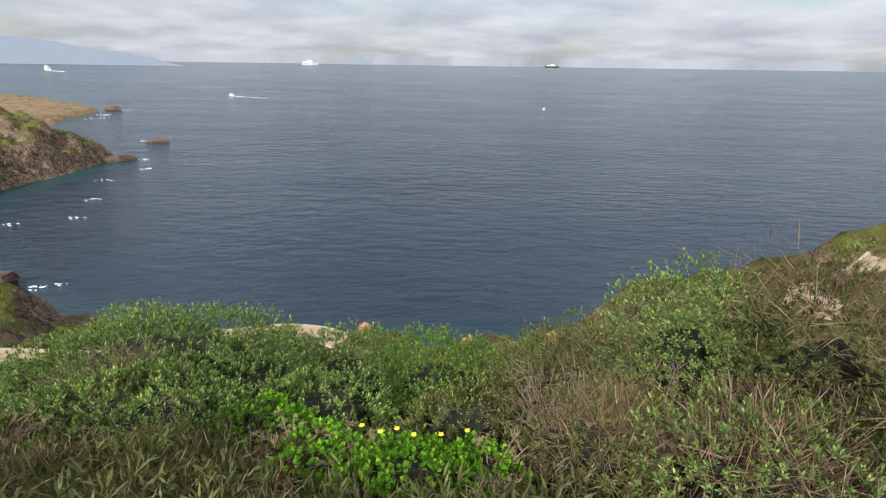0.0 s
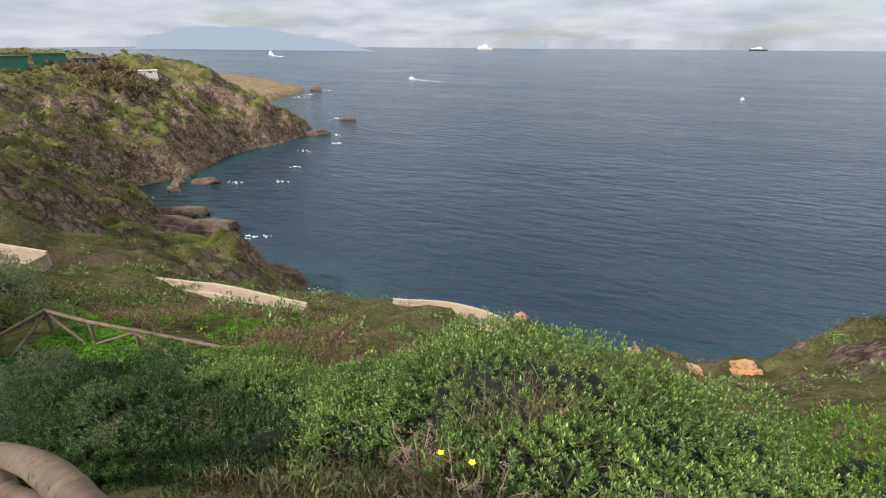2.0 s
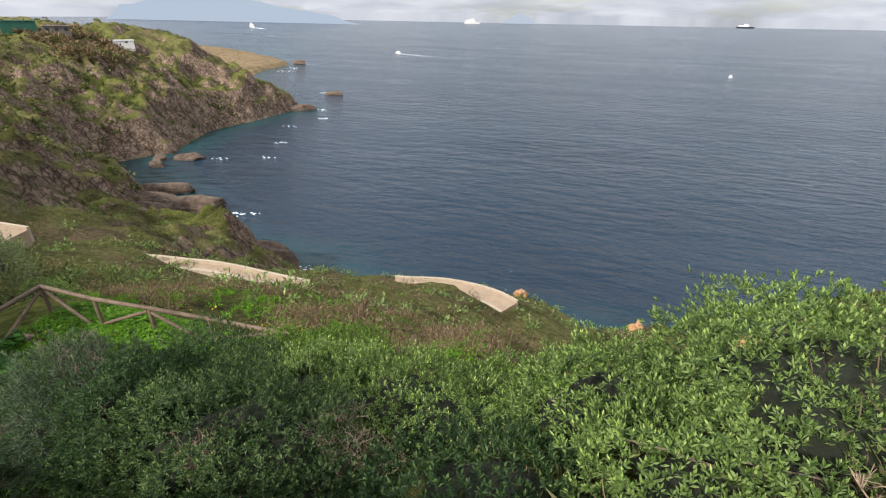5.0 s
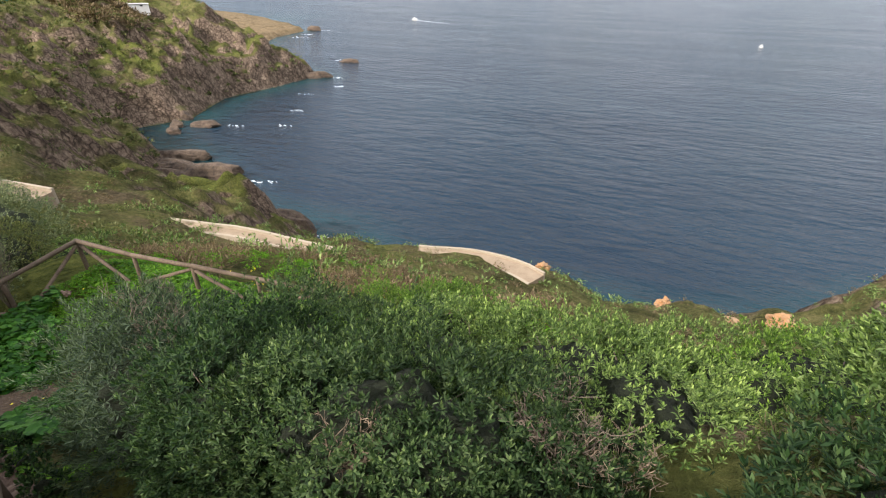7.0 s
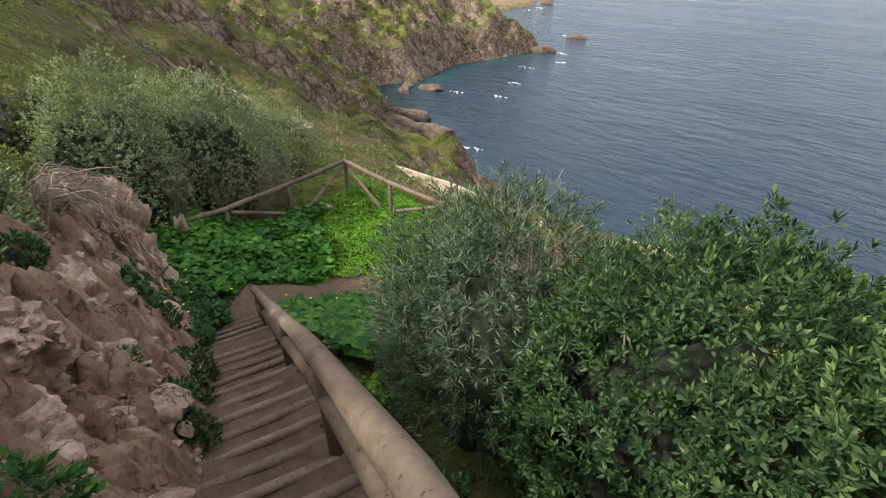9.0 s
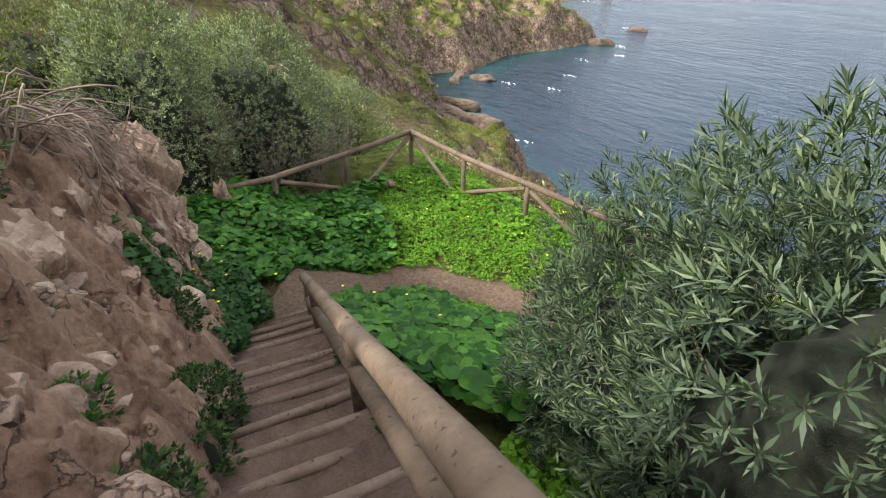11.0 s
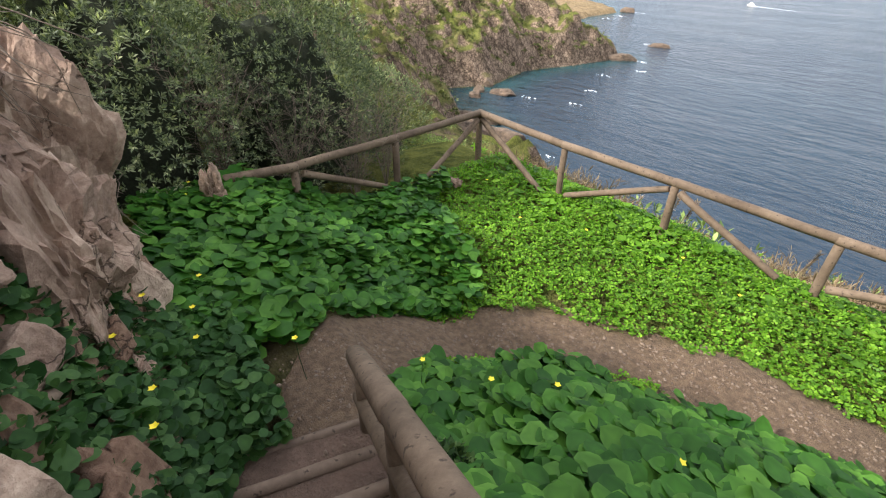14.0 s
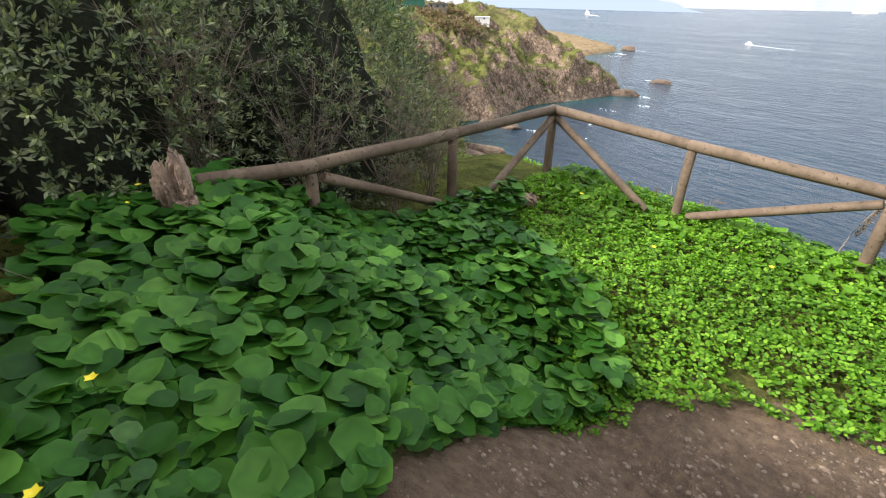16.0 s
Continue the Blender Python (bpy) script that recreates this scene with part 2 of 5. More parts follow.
def terrain_material():
    """Maquis hillside: grass and herbs on the gentle ground, rock and earth on the steep."""
    m, nt, bsdf, out = material("hillside")
    geo = nt.nodes.new("ShaderNodeNewGeometry")
    sep = nt.nodes.new("ShaderNodeSeparateXYZ")
    nt.links.new(geo.outputs["Normal"], sep.inputs[0])
    p = where(nt)
    big, mid, small = noise_at(nt, p, 0.028, 7.0, 0.65), noise_at(nt, p, 0.30, 10.0, 0.75), noise_at(nt, p, 2.2, 9.0, 0.75)
    grass = mix(nt, 0.5, ramp(nt, mid, [(0.36, (0.035, 0.05, 0.014)), (0.48, (0.145, 0.140, 0.042)), (0.64, (0.29, 0.235, 0.105))]),
                ramp(nt, small, [(0.36, (0.03, 0.042, 0.014)), (0.5, (0.14, 0.135, 0.045)), (0.66, (0.30, 0.265, 0.105))]))
    lush = ramp(nt, big, [(0.48, (0, 0, 0)), (0.60, (1, 1, 1))])
    grass = mix(nt, lush, grass, ramp(nt, small, [(0.36, (0.055, 0.070, 0.013)), (0.62, (0.22, 0.225, 0.054))]))
    # dry bracken in drifts
    drift = ramp(nt, noise_at(nt, p, 0.075, 8.0, 0.7), [(0.54, (0, 0, 0)), (0.62, (0.75, 0.75, 0.75))])
    grass = mix(nt, drift, grass, ramp(nt, small, [(0.35, (0.055, 0.036, 0.024)), (0.65, (0.22, 0.15, 0.095))]))
    strata = noise_at(nt, where(nt, (0.5, 0.5, 0.14), (0.3, 0.5, 0.6)), 1.0, 10.0, 0.75)
    rock = mix(nt, 0.5, ramp(nt, strata, [(0.38, (0.035, 0.026, 0.022)), (0.49, (0.24, 0.165, 0.115)), (0.62, (0.56, 0.42, 0.29))]),
               ramp(nt, small, [(0.36, (0.06, 0.043, 0.033)), (0.5, (0.25, 0.175, 0.125)), (0.66, (0.50, 0.37, 0.26))]))
    joints_ = nt.nodes.new("ShaderNodeTexVoronoi"); joints_.feature = "DISTANCE_TO_EDGE"
    joints_.inputs["Scale"].default_value = 0.45
    bent = nt.nodes.new("ShaderNodeVectorMath"); bent.operation = "MULTIPLY_ADD"
    warp = nt.nodes.new("ShaderNodeTexNoise"); warp.inputs["Scale"].default_value = 0.4
    nt.links.new(p, warp.inputs["Vector"])
    nt.links.new(warp.outputs["Color"], bent.inputs[0]); bent.inputs[1].default_value = (3, 3, 3)
    nt.links.new(p, bent.inputs[2]); nt.links.new(bent.outputs[0], joints_.inputs["Vector"])
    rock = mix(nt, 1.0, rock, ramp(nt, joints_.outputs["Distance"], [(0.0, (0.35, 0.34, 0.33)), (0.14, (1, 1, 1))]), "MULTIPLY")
    steep = nt.nodes.new("ShaderNodeMath"); steep.operation = "MULTIPLY_ADD"
    steep.inputs[1].default_value, steep.inputs[2].default_value = 0.30, -0.15
    nt.links.new(mid, steep.inputs[0])
    add = nt.nodes.new("ShaderNodeMath"); add.operation = "ADD"
    nt.links.new(sep.outputs[2], add.inputs[0]); nt.links.new(steep.outputs[0], add.inputs[1])
    grassy = ramp(nt, add.outputs[0], [(0.68, (0, 0, 0)), (0.78, (1, 1, 1))])
    # the far low point is dry brown terraces
    sep2 = nt.nodes.new("ShaderNodeSeparateXYZ")
    nt.links.new(geo.outputs["Position"], sep2.inputs[0])
    span = nt.nodes.new("ShaderNodeMapRange")
    span.inputs["From Min"].default_value, span.inputs["From Max"].default_value = 300, 350
    nt.links.new(sep2.outputs[1], span.inputs["Value"])
    grass = mix(nt, span.outputs[0], grass, ramp(nt, mid, [(0.35, (0.16, 0.11, 0.055)), (0.65, (0.36, 0.26, 0.15))]))
    col = mix(nt, grassy, rock, grass)
    # rock and grass alike are darker where a broad noise runs low
    dark_patches = noise_at(nt, p, 0.11, 8.0, 0.7)
    col = mix(nt, 1.0, col, ramp(nt, dark_patches, [(0.36, (0.42, 0.42, 0.40)), (0.52, (1, 1, 1))]), "MULTIPLY")
    nt.links.new(col, bsdf.inputs["Base Color"])
    bsdf.inputs["Roughness"].default_value = 0.95
    bsdf.inputs["Specular IOR Level"].default_value = 0.1
    first = bumped(nt, bsdf, mid, 1.0, 1.8)
    bumped(nt, bsdf, small, 1.0, 0.25, first)
    return m


def sea_material():
    m, nt, bsdf, out = material("sea_water")
    p = where(nt)
    broad = noise_at(nt, where(nt, (1, 2.2, 1), (0, 0, 0.35)), 0.006, 5.0)
    shelf = noise_at(nt, p, 0.03, 4.0)
    deep = ramp(nt, broad, [(0.3, (0.006, 0.018, 0.034)), (0.7, (0.012, 0.030, 0.048))])
    # shallow water close under the cliffs is green
    att = nt.nodes.new("ShaderNodeAttribute"); att.attribute_name = "shallow"
    nt.links.new(mix(nt, att.outputs["Fac"], deep, mix(nt, shelf, (0.006, 0.05, 0.05), (0.02, 0.09, 0.08))), bsdf.inputs["Base Color"])
    streaks = noise_at(nt, where(nt, (0.25, 1, 1), (0, 0, 0.3)), 0.02, 5.0, 0.65)
    nt.links.new(ramp(nt, streaks, [(0.3, (0.12, 0.12, 0.12)), (0.7, (0.24, 0.24, 0.24))]), bsdf.inputs["Roughness"])
    bsdf.inputs["IOR"].default_value = 1.33
    w1 = noise_at(nt, where(nt, (0.35, 1, 1), (0, 0, 0.45)), 0.28, 5.0, 0.62)
    w2 = noise_at(nt, where(nt, (0.5, 1, 1), (0, 0, 0.8)), 0.045, 4.0, 0.55)
    first = bumped(nt, bsdf, w2, 0.7, 2.8)
    second = bumped(nt, bsdf, w1, 1.0, 1.5, first)
    w3 = noise_at(nt, where(nt, (0.42, 1, 1), (0, 0, 0.55)), 0.16, 4.0, 0.6)
    bumped(nt, bsdf, w3, 1.0, 2.4, second)
    return m


def timber(name, a, b, c):
    m, nt, bsdf, out = material(name)
    p = where(nt, local=True)
    grain = noise_at(nt, p, 14.0, 8.0, 0.7)
    broad = noise_at(nt, p, 2.2, 4.0)
    info = nt.nodes.new("ShaderNodeObjectInfo")
    col = mix(nt, 0.5, ramp(nt, grain, [(0.3, a), (0.55, b), (0.8, c)]), ramp(nt, broad, [(0.3, a), (0.7, c)]))
    col = mix(nt, 0.6, col, ramp(nt, info.outputs["Random"], [(0.0, (0.75, 0.73, 0.7)), (1.0, (1.1, 1.08, 1.05))]), "MULTIPLY")
    cracks = noise_at(nt, p, 30.0, 3.0, 0.5)
    nt.links.new(mix(nt, ramp(nt, cracks, [(0.62, (0, 0, 0)), (0.70, (0.8, 0.8, 0.8))]), col, (0.03, 0.02, 0.015)), bsdf.inputs["Base Color"])
    bsdf.inputs["Roughness"].default_value = 0.8
    bsdf.inputs["Specular IOR Level"].default_value = 0.25
    bumped(nt, bsdf, grain, 0.6, 0.006)
    return m


def crag(name, dark, mid, pale):
    """Weathered rock: tilted beds, stains, and fine black joints."""
    m, nt, bsdf, out = material(name)
    p = where(nt)
    beds = noise_at(nt, where(nt, (1, 1, 0.75), (0.5, 0.35, 0.2)), 2.6, 9.0, 0.7)
    stain, grain = noise_at(nt, p, 1.1, 5.0), noise_at(nt, p, 22.0, 7.0, 0.7)
    col = mix(nt, 0.4, ramp(nt, beds, [(0.34, dark), (0.5, mid), (0.66, pale)]), ramp(nt, grain, [(0.32, dark), (0.5, mid), (0.7, pale)]))
    col = mix(nt, 1.0, col, ramp(nt, stain, [(0.35, (0.78, 0.70, 0.66)), (0.6, (1.08, 1.05, 1.0))]), "MULTIPLY")
    v = nt.nodes.new("ShaderNodeTexVoronoi"); v.feature = "DISTANCE_TO_EDGE"
    v.inputs["Scale"].default_value = 0.95
    warp = nt.nodes.new("ShaderNodeTexNoise"); warp.inputs["Scale"].default_value, warp.inputs["Detail"].default_value = 3.0, 5.0
    nt.links.new(p, warp.inputs["Vector"])
    bent = nt.nodes.new("ShaderNodeVectorMath"); bent.operation = "MULTIPLY_ADD"
    bent.inputs[1].default_value = (1.1, 1.1, 1.1)
    nt.links.new(warp.outputs["Color"], bent.inputs[0]); nt.links.new(p, bent.inputs[2]); nt.links.new(bent.outputs[0], v.inputs["Vector"])
    joint = ramp(nt, v.outputs["Distance"], [(0.0, (0.30, 0.27, 0.24)), (0.012, (1, 1, 1))])
    nt.links.new(mix(nt, 1.0, col, joint, "MULTIPLY"), bsdf.inputs["Base Color"])
    bsdf.inputs["Roughness"].default_value = 0.9
    first = bumped(nt, bsdf, beds, 0.9, 0.07)
    second = bumped(nt, bsdf, joint, 0.8, 0.02, first)
    bumped(nt, bsdf, grain, 0.9, 0.02, second)
    return m


M_HILL, M_SEA = terrain_material(), sea_material()
M_WOOD = timber("weathered_timber", (0.062, 0.042, 0.028), (0.140, 0.098, 0.066), (0.245, 0.180, 0.125))
M_STEPWOOD = timber("dusty_timber", (0.085, 0.058, 0.042), (0.165, 0.115, 0.083), (0.27, 0.20, 0.15))
M_EARTH = plain("trodden_earth", (0.060, 0.036, 0.025), (0.185, 0.118, 0.084), 6.0, 0.95, 0.9, 0.03)
M_TRAIL = plain("stony_trail", (0.066, 0.039, 0.022), (0.260, 0.168, 0.096), 16.0, 0.95, 1.0, 0.05)
M_ROCK = plain("brown_rock", (0.15, 0.10, 0.075), (0.48, 0.35, 0.26), 1.6, 0.9, 0.8, 0.05)
M_SEAROCK = plain("sea_rock", (0.028, 0.020, 0.016), (0.30, 0.205, 0.135), 0.55, 0.85, 1.0, 0.9)
M_LICHEN = plain("orange_lichen_rock", (0.30, 0.22, 0.15), (0.46, 0.20, 0.045), 0.7, 0.9, 0.7, 0.05)
M_PAVING = plain("sandy_paving", (0.25, 0.175, 0.11), (0.38, 0.285, 0.19), 0.9, 0.9, 0.3, 0.02)
M_KERB = plain("pale_kerb", (0.33, 0.26, 0.18), (0.46, 0.375, 0.27), 1.4, 0.9, 0.3, 0.02)
M_FOAM = plain("sea_foam", (0.62, 0.66, 0.68), (0.85, 0.87, 0.88), 0.8, 0.7, 0.5, 0.1)
# near-black filling of the bushes, coloured as the shade behind their leaves
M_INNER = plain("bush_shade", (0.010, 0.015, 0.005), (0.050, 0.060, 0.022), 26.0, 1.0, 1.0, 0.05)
M_TWIG = plain("grey_twig", (0.12, 0.085, 0.06), (0.30, 0.23, 0.17), 20.0, 0.9, 0.4, 0.005)
M_DRY = plain("dry_twig", (0.20, 0.135, 0.085), (0.42, 0.31, 0.21), 15.0, 0.9, 0.3, 0.005)
F_GREEN = foliage("mastic_leaves", (0.055, 0.092, 0.023), (0.142, 0.212, 0.062), (0.31, 0.39, 0.14))
# the mastic leaves once more, with shade put into darker colours
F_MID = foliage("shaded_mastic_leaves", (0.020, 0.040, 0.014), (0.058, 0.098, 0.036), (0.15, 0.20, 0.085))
F_MALLOW = foliage("mallow_leaves", (0.020, 0.060, 0.014), (0.042, 0.105, 0.026), (0.085, 0.165, 0.045))
F_BRIGHT = foliage("fresh_leaves", (0.050, 0.098, 0.014), (0.120, 0.205, 0.034), (0.24, 0.34, 0.075))
# dark plants; on shrubs 24, 28 and 71 the dark colour is painted shade
F_DARK = foliage("dark_leaves", (0.012, 0.030, 0.011), (0.034, 0.068, 0.024), (0.10, 0.15, 0.06))
F_SILVER = foliage("silvery_leaves", (0.026, 0.042, 0.026), (0.064, 0.092, 0.056), (0.16, 0.20, 0.13))
F_OLIVE = foliage("olive_brush", (0.050, 0.065, 0.018), (0.12, 0.135, 0.042), (0.23, 0.22, 0.10))
F_NAST = foliage("round_leaves", (0.020, 0.076, 0.009), (0.046, 0.140, 0.015), (0.110, 0.245, 0.034), 0.5, 0.2, 2.2)
F_CLOVER = foliage("clover_leaves", (0.060, 0.150, 0.012), (0.120, 0.265, 0.018), (0.22, 0.39, 0.035), 0.5, 0.35, 1.4)
F_GREY = foliage("grey_olive_leaves", (0.066, 0.085, 0.050), (0.170, 0.200, 0.118), (0.36, 0.385, 0.24))
M_CRAG = crag("cracked_rock", (0.13, 0.085, 0.062), (0.36, 0.255, 0.19), (0.62, 0.49, 0.385))
M_BANK = crag("crumbling_earth", (0.066, 0.034, 0.021), (0.215, 0.130, 0.084), (0.42, 0.285, 0.20))
M_GRAVEL = plain("brown_gravel", (0.08, 0.054, 0.038), (0.30, 0.215, 0.15), 9.0, 0.95, 0.4, 0.01)
F_YELLOW = plain("yellow_petals", (0.72, 0.56, 0.01), (0.85, 0.72, 0.03), 30.0, 0.6, 0.1, 0.002)
F_BROWN = foliage("brown_brush", (0.09, 0.060, 0.035), (0.18, 0.125, 0.075), (0.32, 0.235, 0.155), 0.8, 0.2)

# ---- the land ----
SEA = -62.0
SHORE = [(-1400, 1100), (-560, 720), (-440, 605), (-406, 575), (-392, 500), (-359, 435), (-325, 385), (-270, 335), (-211, 305), (-213, 262),
         (-219, 222), (-202, 180), (-213, 153), (-186, 141), (-160, 128), (-146, 112), (-121, 101), (-106, 95), (-78, 94), (-52, 84),
         (-18, 83.5), (14, 81), (46, 95), (66, 110), (112, 122), (220, 170), (500, 260), (1400, 330)]
# the line walked: x, y and the ground under it, from the top landing down the steps to the terrace
STAIR_X = [4.0, 0.0, -3.3, -5.5, -8.5, -11.0, -13.3, -15.3, -18.0, -30.0]
STAIR_Y = [0.3, 1.12, 2.12, 2.68, 3.05, 3.82, 4.42, 4.98, 5.3, 6.0]
STAIR_Z = [0.38, 0.32, 0.02, -1.17, -2.80, -4.30, -5.55, -6.62, -6.75, -6.6]


def line_y(x):
    return np.interp(-np.asarray(x, float), [-v for v in STAIR_X], STAIR_Y)


def line_z(x):
    return np.interp(-np.asarray(x, float), [-v for v in STAIR_X], STAIR_Z)


def shore_distance(x, y):
    best = np.full(np.shape(x), 1e9)
    for (ax, ay), (bx, by) in zip(SHORE, SHORE[1:]):
        ux, uy = bx - ax, by - ay
        t = np.clip(((x - ax) * ux + (y - ay) * uy) / (ux * ux + uy * uy), 0, 1)
        best = np.minimum(best, np.hypot(x - ax - t * ux, y - ay - t * uy))
    inside = np.zeros(np.shape(x), bool)
    ring = SHORE + [(1400, -3000), (-1400, -3000)]
    for (ax, ay), (bx, by) in zip(ring, ring[1:] + ring[:1]):
        if ay != by:
            inside ^= ((ay > y) != (by > y)) & (x < (bx - ax) * (y - ay) / (by - ay) + ax)
    return np.where(inside, best, -best)


def ground(x, y, fine=True):
    """Height of the ground."""
    x, y = np.asarray(x, float), np.asarray(y, float)
    d = shore_distance(x, y)
    d = d + np.clip(d, 0, 12) / 12 * (fbm(x / 34, y / 34, 4, 3) * 16) * smooth(20, 60, np.hypot(x + 8, y - 6))
    # sea cliff, then the long slope, then the top of the hill
    top = 50 + 33 * smooth(-150, -30, x) 
    h = np.where(d < 0, d * 0.5, np.minimum(17 * (1 - np.exp(-np.maximum(d, 0) / 7.0)) + 0.565 * np.maximum(d - 8, 0), 400))
    h = np.where(h > top - 12, top - 12 + 12 * (1 - np.exp(-(np.maximum(h, top - 12) - top + 12) / 12)), h)
    # the headland runs down to its point as a spur
    h = np.where((x < -150) & (y > 140), np.minimum(h, 4 + 0.40 * np.hypot(x + 205, y - 309) + 0.25 * np.maximum(300 - y, 0)), h)
    flat = smooth(-235, -275, x) * smooth(312, 345, y)
    h = h * (1 - flat) + np.minimum(h, 5 + 0.03 * np.maximum(d, 0) + 1.3 * np.floor(np.maximum(d, 0) / 24)) * flat
    far = smooth(30, 90, np.hypot(x + 8, y - 8))
    ridged = 1 - 2 * np.abs(fbm(x / 30 + y / 90, y / 60, 4, 11))
    # ribs and gullies that run down to the water
    west = smooth(-150, -190, x)
    u, v = x * (1 - west) + y * west + fbm(x / 20, y / 20, 2, 23) * 10, y * (1 - west) + x * west
    low = 1 - 0.55 * smooth(35, 70, d)
    crag = low * (5.5 - 15 * np.abs(fbm(u / 13, v / 40, 3, 17)) - 7 * np.abs(fbm(u / 5, v / 13, 3, 19)))
    h = h + far * smooth(2, 25, d) * (1 - flat) * (ridged * 7 - 5 + fbm(x / 60, y / 60, 3, 5) * 8 + crag)
    h = h - 6.0 * np.exp(-((x + 66) ** 2 / 2 + (y - 27) ** 2) / 330) + 3.5 * np.exp(-((x + 20) ** 2 + (y - 69) ** 2) / 200)
    h = h + 6.0 * np.exp(-((x - 34) ** 2 + (y - 36) ** 2) / 220)
    # broken rock: ledges and buttresses over the whole steep shore
    shore_rock = smooth(1, 6, d) * (1 - smooth(45, 80, d)) * far * (1 - flat)
    h = h + shore_rock * (3.2 * (0.5 - 2 * np.abs(fbm(x / 6.5 + y / 30, y / 9 - x / 25, 3, 71))) + 1.3 * (0.5 - 2 * np.abs(fbm(x / 2.6, y / 3.2, 2, 75))))
    upper = smooth(30, 60, d) * far * (1 - flat)
    h = h + upper * (1.6 * (0.4 - 2 * np.abs(fbm(x / 9, y / 14, 3, 79))))
    h = h - 4.5 * np.exp(-((x + 1) ** 2 / 220 + (y - 28) ** 2 / 380))
    base = SEA + h
    # close to the walk
    ly, lz = line_y(x), line_z(x)
    o = y - ly
    seaward = lz - 0.56 * np.maximum(o - 0.4, 0) - 0.12 * smooth(0.3, 0.7, o) - 0.24 * np.maximum(o - 2.8, 0) * smooth(-8, -5.5, x)
    terrace = smooth(-9.5, -12.5, x) * smooth(-25, -21, x)
    shelf = np.maximum(seaward, -7.5 - 0.55 * np.maximum(y - 10.7, 0))
    seaward = seaward * (1 - terrace) + shelf * terrace
    bank_toe = 0.62 + 0.9 * smooth(-16.8, -18.2, x)
    b = np.maximum(-o - bank_toe, 0)
    bank = lz + 1.75 * np.minimum(b, 1.15) + 0.42 * np.maximum(b - 1.15, 0)
    bank = bank * smooth(-4.0, -7.5, x) + (lz + 0.35 * b) * (1 - smooth(-4.0, -7.5, x))
    rough = smooth(0.05, 0.6, b) * smooth(-6, -9, x)
    bank = bank + rough * (fbm(x * 1.1, y * 1.1, 4, 21) * 0.75 + np.abs(fbm(x * 2.6, y * 2.6, 3, 25)) * 0.5 - 0.1 + fbm(x * 8, y * 8, 2, 27) * 0.10)
    near = np.where(o > 0, seaward, bank)
    if fine:
        off = smooth(0.5, 1.6, o) + smooth(0.2, 0.9, b)
        near = near + off * (fbm(x / 1.6, y / 1.6, 3, 31) * 0.18)
    w = 1 - smooth(14, 32, np.maximum(np.abs(o), np.maximum(np.maximum(x - 6, 0), np.maximum(-17 - x, 0) * 1.5)))
    z = base * (1 - w) + near * w
    return z


def ground1(x, y):
    return float(ground(np.array([x]), np.array([y]))[0])


def steps_to(stops):
    """Grid lines whose spacing grows as given: (from, to, spacing) runs."""
    out = []
    for a, b, s in stops:
        n = max(1, round((b - a) / s))
        out += [a + (b - a) * k / n for k in range(n)]
    return np.array(out + [stops[-1][1]])


gx = steps_to([(-1400, -500, 45), (-500, -340, 5), (-340, -110, 1.6), (-110, -40, 1.4), (-40, -22, 0.6), (-22, -11, 0.12), (-11, 3, 0.17),
               (3, 14, 0.6), (14, 60, 1.6), (60, 140, 4), (140, 1400, 60)])
gy = steps_to([(-1200, -200, 60), (-200, -20, 6), (-20, -3, 0.8), (-3, 12, 0.16), (12, 30, 0.6), (30, 110, 1.3), (110, 320, 1.7), (320, 620, 5), (620, 1200, 60)])
GX, GY = np.meshgrid(gx, gy)
GZ = ground(GX, GY)
# the bed of the flight of steps is cut a little deeper than its treads
off_line = GY - line_y(GX)
GZ = np.where((np.abs(off_line + 0.15) < 0.62) & (GX < -2.6) & (GX > -15.6), np.minimum(GZ, line_z(GX) - 0.22), GZ)
nx, ny = len(gx), len(gy)
idx = np.arange(nx * ny).reshape(ny, nx)
quads = np.stack([idx[:-1, :-1], idx[:-1, 1:], idx[1:, 1:], idx[1:, :-1]], -1).reshape(-1, 4)
zs = GZ.ravel()
quads = quads[zs[quads].max(1) > SEA - 6]
used, back = np.unique(quads.ravel(), return_inverse=True)
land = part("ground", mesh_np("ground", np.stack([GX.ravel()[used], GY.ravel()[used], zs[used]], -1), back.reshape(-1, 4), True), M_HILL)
tagged(land, "steep green and brown maquis hillside with rocky sea cliffs", "hillside", kind="structure")

# ---- the sea ----
sx = steps_to([(-4800, -700, 200), (-700, 200, 12), (200, 4800, 200)])
sy = steps_to([(-1200, 0, 200), (0, 700, 12), (700, 4900, 200)])
SX, SY = np.meshgrid(sx, sy)
sidx = np.arange(SX.size).reshape(SX.shape)
squads = np.stack([sidx[:-1, :-1], sidx[:-1, 1:], sidx[1:, 1:], sidx[1:, :-1]], -1).reshape(-1, 4)
sea_me = mesh_np("sea", np.stack([SX.ravel(), SY.ravel(), np.full(SX.size, SEA)], -1), squads, True)
shallow = sea_me.attributes.new("shallow", "FLOAT", "POINT")
shallow.data.foreach_set("value", (0.55 * smooth(-26, -3, shore_distance(SX.ravel(), SY.ravel()))).astype(np.float32))
sea = part("water", sea_me, M_SEA)
tagged(sea, "dark blue sea with low wind ripples", "sea", kind="structure")

